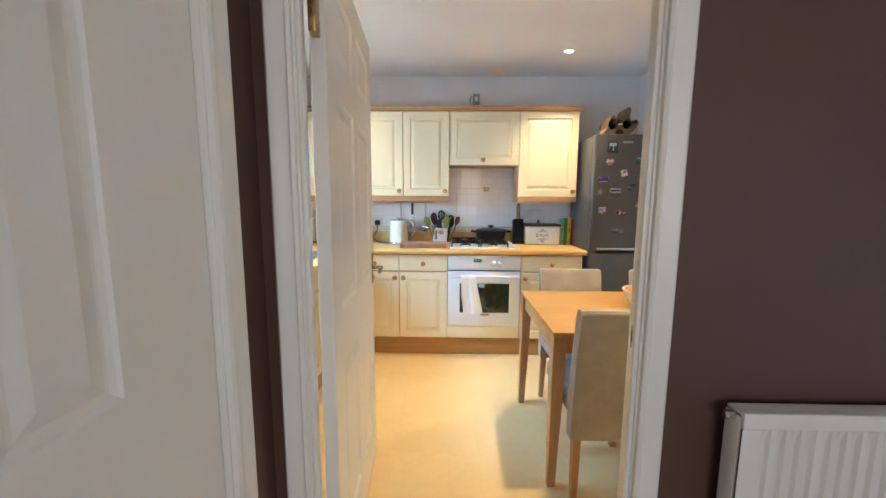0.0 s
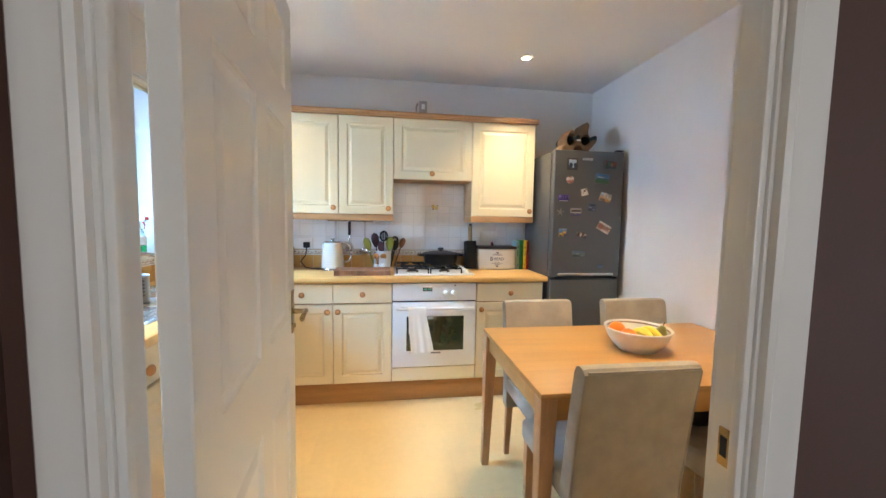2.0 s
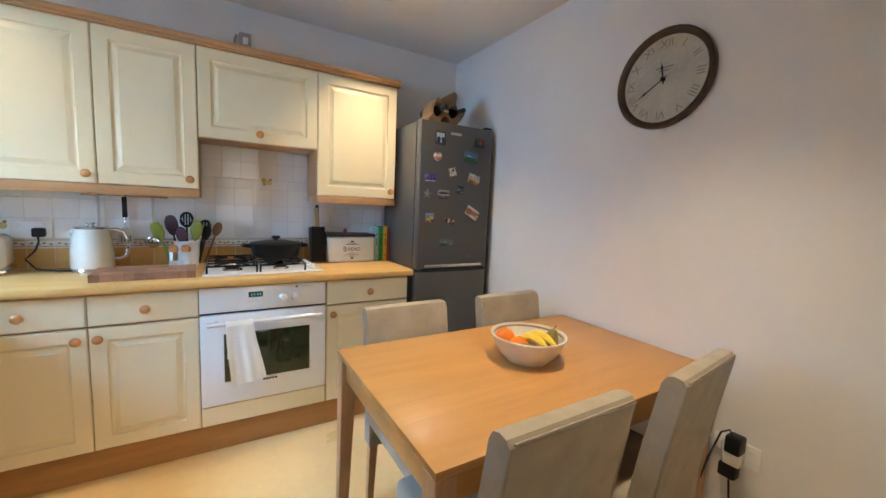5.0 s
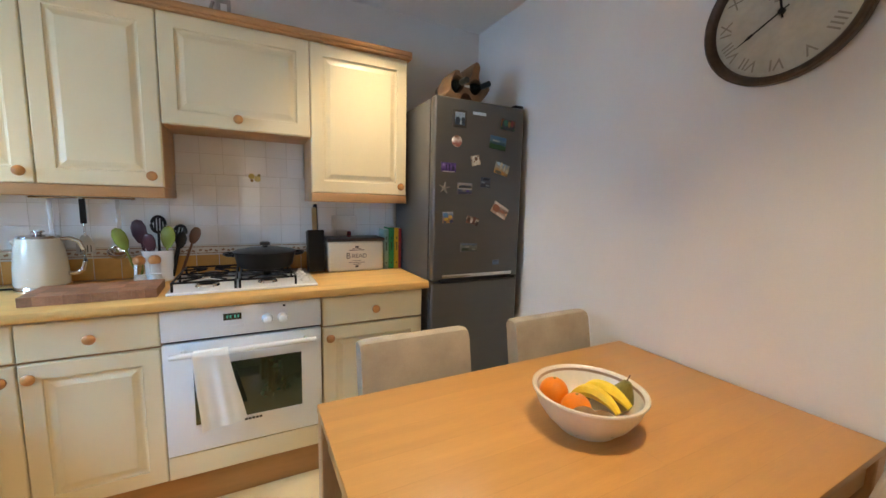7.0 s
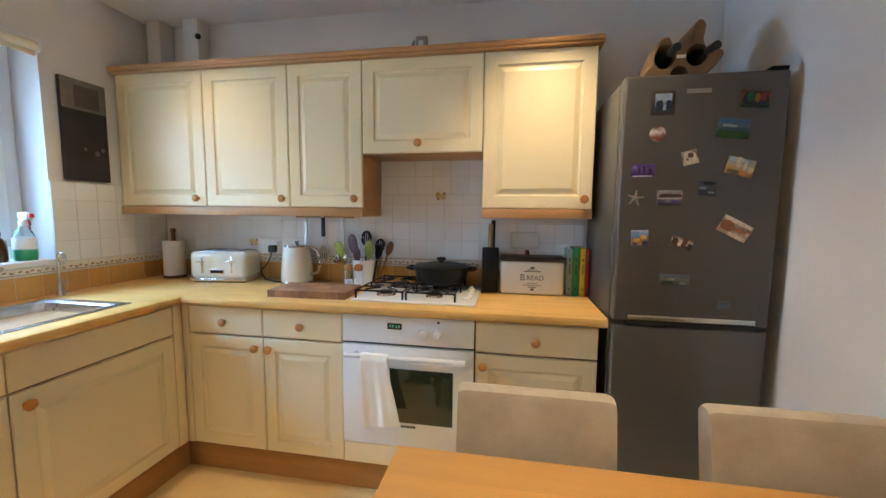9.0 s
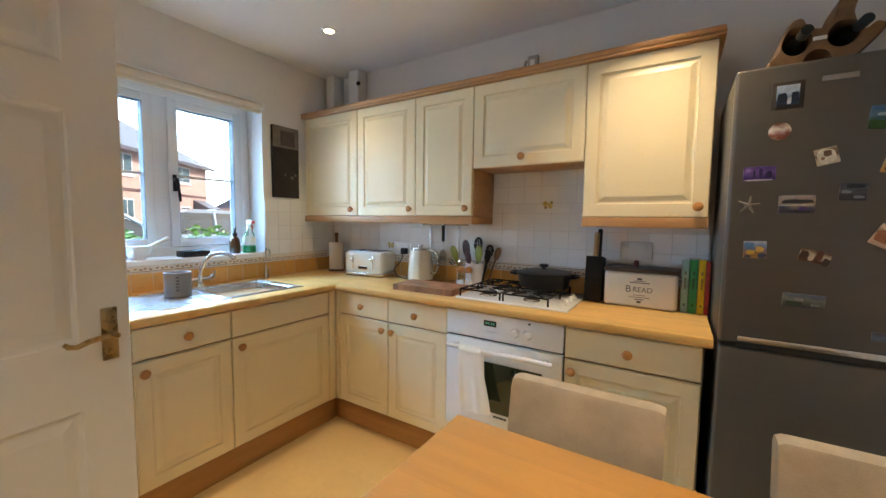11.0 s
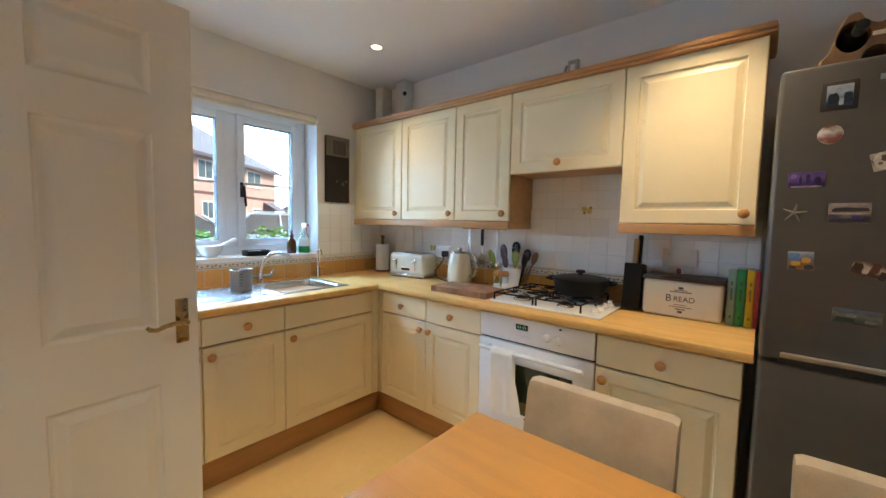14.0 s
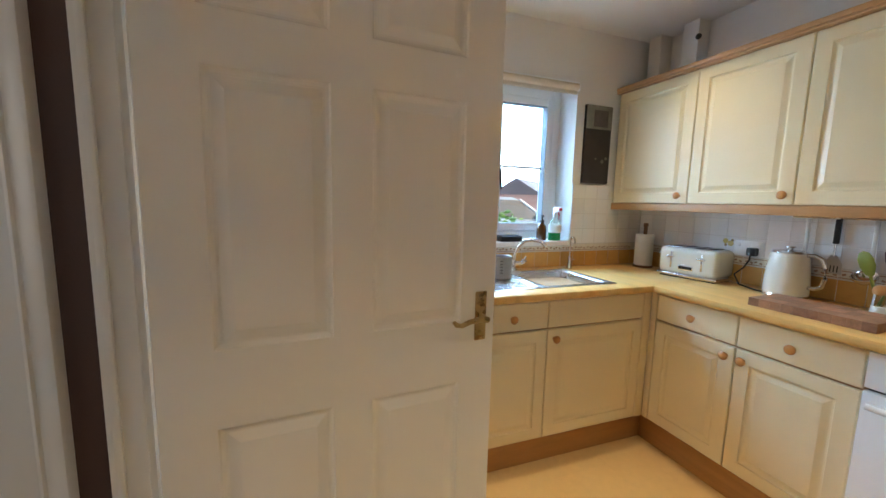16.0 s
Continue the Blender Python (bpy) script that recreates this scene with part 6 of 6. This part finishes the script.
hedge = bmesh.new()
rng = random.Random(5)
for k in range(4200):
    x, y = rng.uniform(-4.7, -3.9), rng.uniform(-1.5, 4.15)
    z = -0.1 + 1.22 * rng.random() ** 0.45 + 0.05 * math.sin(y * 5) + 0.04 * math.sin(y * 13)
    s = rng.uniform(0.03, 0.065)
    d = Vector((rng.uniform(-1, 1), rng.uniform(-1, 1), rng.uniform(-0.3, 1))).normalized()
    q = d.to_track_quat("Z", "Y")
    vs = [hedge.verts.new(Vector((x, y, z)) + q @ Vector(c)) for c in ((-s, 0, 0), (0, -s * 0.5, 0.008), (s, 0, 0), (0, s * 0.5, 0.008))]
    hedge.faces.new(vs)
hg = thing("hedge", IDENT, "clipped green garden hedge outside the window", "hedge", kind="stuff")
part("leaves", hedge, M_LEAF, hg, smooth=False)
part("stems", box(-4.5, -4.1, -1.4, 4.05, -0.15, 0.85, 0.05), M_SOIL, hg)


def car(m, paint, label):
    c = thing("car", m, label, "car", "parked cars")
    L, W = 4.2, 1.72
    own = bmesh.new()
    low = [(-2.1, 0.25), (-2.1, 0.55), (-2.0, 0.72), (-1.2, 0.84), (-0.9, 0.90), (1.5, 0.95), (2.0, 0.88), (2.1, 0.6), (2.08, 0.25)]
    for w, z in ((1, 0),):
        rows = [[own.verts.new((x, y, zz if abs(y) < 0.85 else zz - (0.03 if zz > 0.5 else 0))) for x, zz in low] for y in (-W / 2, -W / 2 + 0.06, W / 2 - 0.06, W / 2)]
    for a, b in zip(rows, rows[1:]):
        for i in range(len(low)):
            j = (i + 1) % len(low)
            own.faces.new((a[i], a[j], b[j], b[i]))
    own.faces.new(rows[0])
    own.faces.new(rows[-1])
    part("body", own, paint, c)

    def cabin(p, wb, wt):
        o = bmesh.new()
        rs = [[o.verts.new((x, s * (wb if z < 1.0 else wt), z)) for x, z in p] for s in (-1, 1)]
        for i in range(len(p)):
            j = (i + 1) % len(p)
            o.faces.new((rs[0][i], rs[0][j], rs[1][j], rs[1][i]))
        o.faces.new(rs[0])
        o.faces.new(rs[1])
        return o
    part("glasshouse", cabin([(-0.95, 0.88), (-0.25, 1.38), (0.9, 1.40), (1.75, 0.92)], 0.80, 0.62), M_CARGLASS, c, "dark car windows")
    part("roof", cabin([(-0.32, 1.37), (-0.1, 1.45), (0.75, 1.47), (1.02, 1.39)], 0.64, 0.62), paint, c)
    for px in (-0.62, 0.35, 1.38):
        for s in (-1, 1):
            part("pillar", tube([(px - (0.34 if px < 0 else -0.30 if px > 1 else 0.0), s * 0.80, 0.9), (px + (0.34 if px < 0 else -0.38 if px > 1 else 0.0), s * 0.63, 1.40)], 0.035, 6), paint, c)
    for wx in (-1.35, 1.3):
        for s in (-1, 1):
            wh = part("wheel", lathe([(0.20, -0.09), (0.30, -0.09), (0.315, -0.06), (0.315, 0.06), (0.30, 0.09), (0.20, 0.09)], 26, m=pose(wx, s * 0.79, 0.315, 90)), M_TYRE, c, "black tyre")
            part("rim", lathe([(0, 0.085 * s), (0.06, 0.08 * s), (0.20, 0.06 * s), (0.205, 0.09 * s)], 20, m=pose(wx, s * 0.79, 0.315, -90)), M_STEEL, wh, "alloy rim")
    for s in (-1, 1):
        part("headlight", box(-2.08, -1.92, s * 0.62 - 0.14, s * 0.62 + 0.14, 0.60, 0.70, 0.03), M_CLEAR, c)
        part("tail_light", box(1.98, 2.09, s * 0.66 - 0.10, s * 0.66 + 0.10, 0.68, 0.82, 0.02), M_RED, c)
        part("door_mirror", box(-0.80, -0.66, s * 0.90 - 0.09, s * 0.90 + 0.09, 0.93, 1.05, 0.03), paint, c)
    return c


car(pose(-9.6, 6.9, -0.15, 0, 0, 262) @ Matrix.Scale(1.13, 4), M_CARSILVER, "silver-blue hatchback parked outside")
car(pose(-8.0, 3.0, -0.15, 0, 0, 85) @ Matrix.Scale(1.08, 4), M_CARWHITE, "pale saloon car parked outside")

HANG = math.degrees(math.atan2(-0.774, 0.633))
HL, HD, HE = 22.0, 8.0, 5.15
house = thing("brick_house", pose(-29.7, 16.4, -0.15, 0, 0, HANG) @ pose(HL, 0, 0, 0, 0, 180), "two-storey red brick house with a hipped slate roof", "house")
part("wall", box(0, HL, 0, HD, 0, HE), M_BRICK, house, smooth=False)
own = bmesh.new()
o = 0.45
base = [own.verts.new(c) for c in ((-o, -o, HE - 0.05), (HL + o, -o, HE - 0.05), (HL + o, HD + o, HE - 0.05), (-o, HD + o, HE - 0.05))]
r0, r1 = own.verts.new((HD / 2, HD / 2, HE + 2.9)), own.verts.new((HL - HD / 2, HD / 2, HE + 2.9))
own.faces.new((base[0], base[1], r1, r0))
own.faces.new((base[1], base[2], r1))
own.faces.new((base[2], base[3], r0, r1))
own.faces.new((base[3], base[0], r0))
own.faces.new(base)
rf = part("roof", own, M_ROOF, house, smooth=False)
part("fascia", box(-o, HL + o, -o - 0.03, -o + 0.02, HE - 0.22, HE - 0.03), M_ROOF, rf, "dark fascia and gutter", smooth=False)
part("fascia", box(-o - 0.03, -o + 0.02, -o, HD + o, HE - 0.22, HE - 0.03), M_ROOF, rf, smooth=False)
part("string_course", box(-0.02, HL + 0.02, -0.04, 0.0, 2.85, 3.0), mat("dark_brick_band", (0.16, 0.10, 0.10), 0.9, var=0.2), house, "dark brick band", smooth=False)
for s0, s1, z0, z1 in ((2.35, 4.3, 3.75, 4.85), (4.9, 5.7, 3.75, 4.85), (8.2, 9.6, 3.7, 4.85), (12.0, 13.8, 3.7, 4.85), (8.2, 9.3, 1.35, 2.45), (2.4, 3.6, 1.3, 2.2), (12.2, 14.0, 1.1, 2.4)):
    s0, s1 = HL - s1, HL - s0
    w = part("window", box(s0, s1, -0.02, 0.05, z0, z1), M_UPVC, house, "white-framed window", smooth=False)
    mid = (s0 + s1) / 2
    for a, b in ((s0 + 0.09, mid - 0.04), (mid + 0.04, s1 - 0.09)):
        part("pane", box(a, b, -0.035, -0.01, z0 + 0.09, z1 - 0.09), M_HOUSEGLASS, w, smooth=False)
    part("sill", box(s0 - 0.08, s1 + 0.08, -0.08, 0.0, z0 - 0.10, z0 - 0.005), M_UPVC, w, smooth=False)
own = bmesh.new()
vs = [own.verts.new(c) for c in ((HL - 0.2, 0, 2.7), (HL - 2.0, 0, 2.7), (HL - 2.0, -1.1, 2.1), (HL - 0.2, -1.1, 2.1), (HL - 0.2, 0, 2.05), (HL - 2.0, 0, 2.05), (HL - 2.0, -1.1, 2.02), (HL - 0.2, -1.1, 2.02))]
for f in ((0, 1, 2, 3), (4, 5, 6, 7), (3, 2, 6, 7), (0, 3, 7, 4), (1, 2, 6, 5)):
    own.faces.new([vs[i] for i in f])
part("porch_roof", own, M_ROOF, house, smooth=False)
far = thing("garage", pose(-34, 19.5, -0.15, 0, 0, HANG), "low brick garage with dark roof beyond the house", "garage")
part("wall", box(-9, 0.5, 0, 5, 0, 2.3), M_BRICK, far, smooth=False)
own = bmesh.new()
vs = [own.verts.new(c) for c in ((-9.2, -0.2, 2.3), (0.7, -0.2, 2.3), (0.7, 5.2, 2.3), (-9.2, 5.2, 2.3), (-9.2, 2.5, 3.9), (0.7, 2.5, 3.9))]
for f in ((0, 1, 5, 4), (2, 3, 4, 5), (0, 3, 4), (1, 2, 5), (0, 1, 2, 3)):
    own.faces.new([vs[i] for i in f])
part("roof", own, M_ROOF, far, smooth=False)

# ---------------------------------------------------------------- wall tiles
def shared(name, w, h, t, b=0.0007):
    bm = box(0, w, -t, 0, 0, h)
    bmesh.ops.bevel(bm, geom=[e for e in bm.edges if all(v.co.y < -t / 2 for v in e.verts)], offset=b, segments=1, affect="EDGES")
    me = bpy.data.meshes.new(name)
    bm.to_mesh(me)
    bm.free()
    return me


P = 0.1
G = 0.0022
def tile_mesh(w, h, material):
    me = shared("tile", w, h, 0.007)
    me.materials.append(material)
    return me


cache = {}
trng = random.Random(11)


def lay(parent, place, along_y, w, h, material):
    key = (round(w, 3), round(h, 3), material.name)
    if key not in cache:
        cache[key] = tile_mesh(w, h, material)
    ob = new("tile", cache[key])
    ob.parent = parent
    off = trng.uniform(-0.0004, 0.0004)
    ob.matrix_basis = pose(place[0], place[1] + (0 if along_y else off), place[2], trng.uniform(-0.25, 0.25), 0, 90 if along_y else trng.uniform(-0.25, 0.25))
    return ob


grout = tagged(mesh_ob("grout_back", box(XL, 1.108, YB - 0.0095, YB - 0.0005, WT + 0.001, 1.42), M_GROUT), "pale grout bed behind the wall tiles", "tiling", kind="structure")
box_hood = mesh_ob("grout_hood", box(-0.010, 0.580, YB - 0.0095, YB - 0.0005, 1.421, 1.70), M_GROUT)
tagged(box_hood, "pale grout bed above the hob", "tiling", kind="structure")
grout_l = tagged(mesh_ob("grout_window", box(XL + 0.0005, XL + 0.0095, 1.0, YB - 0.006, WT + 0.001, WZ0 - 0.031), M_GROUT), "pale grout bed under the window", "tiling", kind="structure")
grout_l2 = tagged(mesh_ob("grout_corner", box(XL + 0.0005, XL + 0.0095, WY1 + 0.001, YB - 0.006, WZ0 - 0.0305, 1.455), M_GROUT), "pale grout bed beside the window", "tiling", kind="structure")
ROWZ = [(WT + 0.002, 0.103, M_OTILE), (1.015, 0.046, M_BTILE)]
x = XL + 0.012
while x < 1.10:
    w = min(P, 1.106 - x) - G
    for z, h, mt in ROWZ:
        lay(grout, (x, YB - 0.004, z), False, w, h - G, mt)
    for r in range(4):
        z = 1.064 + r * P
        top = 1.42 if 0.0 < x + P and x < 0.58 else 1.32
        if z > top - 0.03:
            continue
        lay(grout, (x, YB - 0.004, z), False, w, min(P, 1.42 - z) - G, M_TILE)
    x += P
x = -0.008
while x < 0.57:
    for r in range(3):
        z = 1.4215 + r * P
        lay(box_hood, (x, YB - 0.004, z), False, min(P, 0.58 - x) - G, min(P, 1.70 - z) - G, M_TILE)
    x += P
y = 1.004
while y < YB - 0.03:
    w = min(P, YB - 0.012 - y) - G
    for z, h, mt in ROWZ:
        lay(grout_l, (XL + 0.004, y, z), True, w, min(h, WZ0 - 0.032 - z) - G if y < WY1 else h - G, mt)
    y += P
y = WY1 + 0.004
while y < YB - 0.03:
    w = min(P, YB - 0.012 - y) - G
    for r in range(4):
        z = 1.064 + r * P
        lay(grout_l2, (XL + 0.004, y, z), True, w, min(P, 1.455 - z) - G, M_TILE)
    y += P
# border motifs
mot = shared("motif", 0.014, 0.009, 0.0012, 0.0003)
mot.materials.append(M_MOTIF)
bar = shared("motif_bar", 0.096, 0.004, 0.001, 0.0003)
bar.materials.append(M_MOTIF)
relief = thing("border_relief", IDENT, "brown leaf pattern along the border tiles", "tile border", kind="structure")
for i in range(25):
    bx0 = XL + 0.013 + i * P
    for z in (1.019, 1.051):
        ob = new("bar", bar)
        ob.parent, ob.matrix_basis = relief, pose(bx0, YB - 0.0112, z)
    for k in range(4):
        ob = new("leaf_mark", mot)
        ob.parent, ob.matrix_basis = relief, pose(bx0 + 0.012 + 0.022 * k, YB - 0.0112, 1.030, 0, 20 if k % 2 else -20, 0)
for i in range(25):
    by0 = 1.006 + i * P
    ob = new("bar", bar)
    ob.parent, ob.matrix_basis = relief, pose(XL + 0.0112, by0, 1.019, 0, 0, 90)
    for k in range(4):
        ob = new("leaf_mark", mot)
        ob.parent, ob.matrix_basis = relief, pose(XL + 0.0112, by0 + 0.012 + 0.022 * k, 1.030, 0, 20 if k % 2 else -20, 90)
# painted fruit motifs on two tiles
for mx, mz in ((0.335, 1.413), (-0.83, 1.13)):
    fm = thing("tile_motif", pose(mx, YB - 0.0115, mz), "small painted fruit motif on a white tile", "tile motif", kind="structure")
    for dx, dz, r, c in ((-0.016, 0.006, 0.015, (0.55, 0.42, 0.12)), (0.012, -0.006, 0.016, (0.58, 0.46, 0.18)), (0.02, 0.012, 0.008, (0.30, 0.24, 0.10)), (-0.014, -0.016, 0.008, (0.32, 0.20, 0.09))):
        part("daub", lathe([(0, 0), (r, 0), (r * 0.7, 0.0006), (0, 0.0008)], 14, m=pose(dx, 0, dz, 90)), mat("painted_glaze", c, 0.2, var=0.2, scale=60), fm)
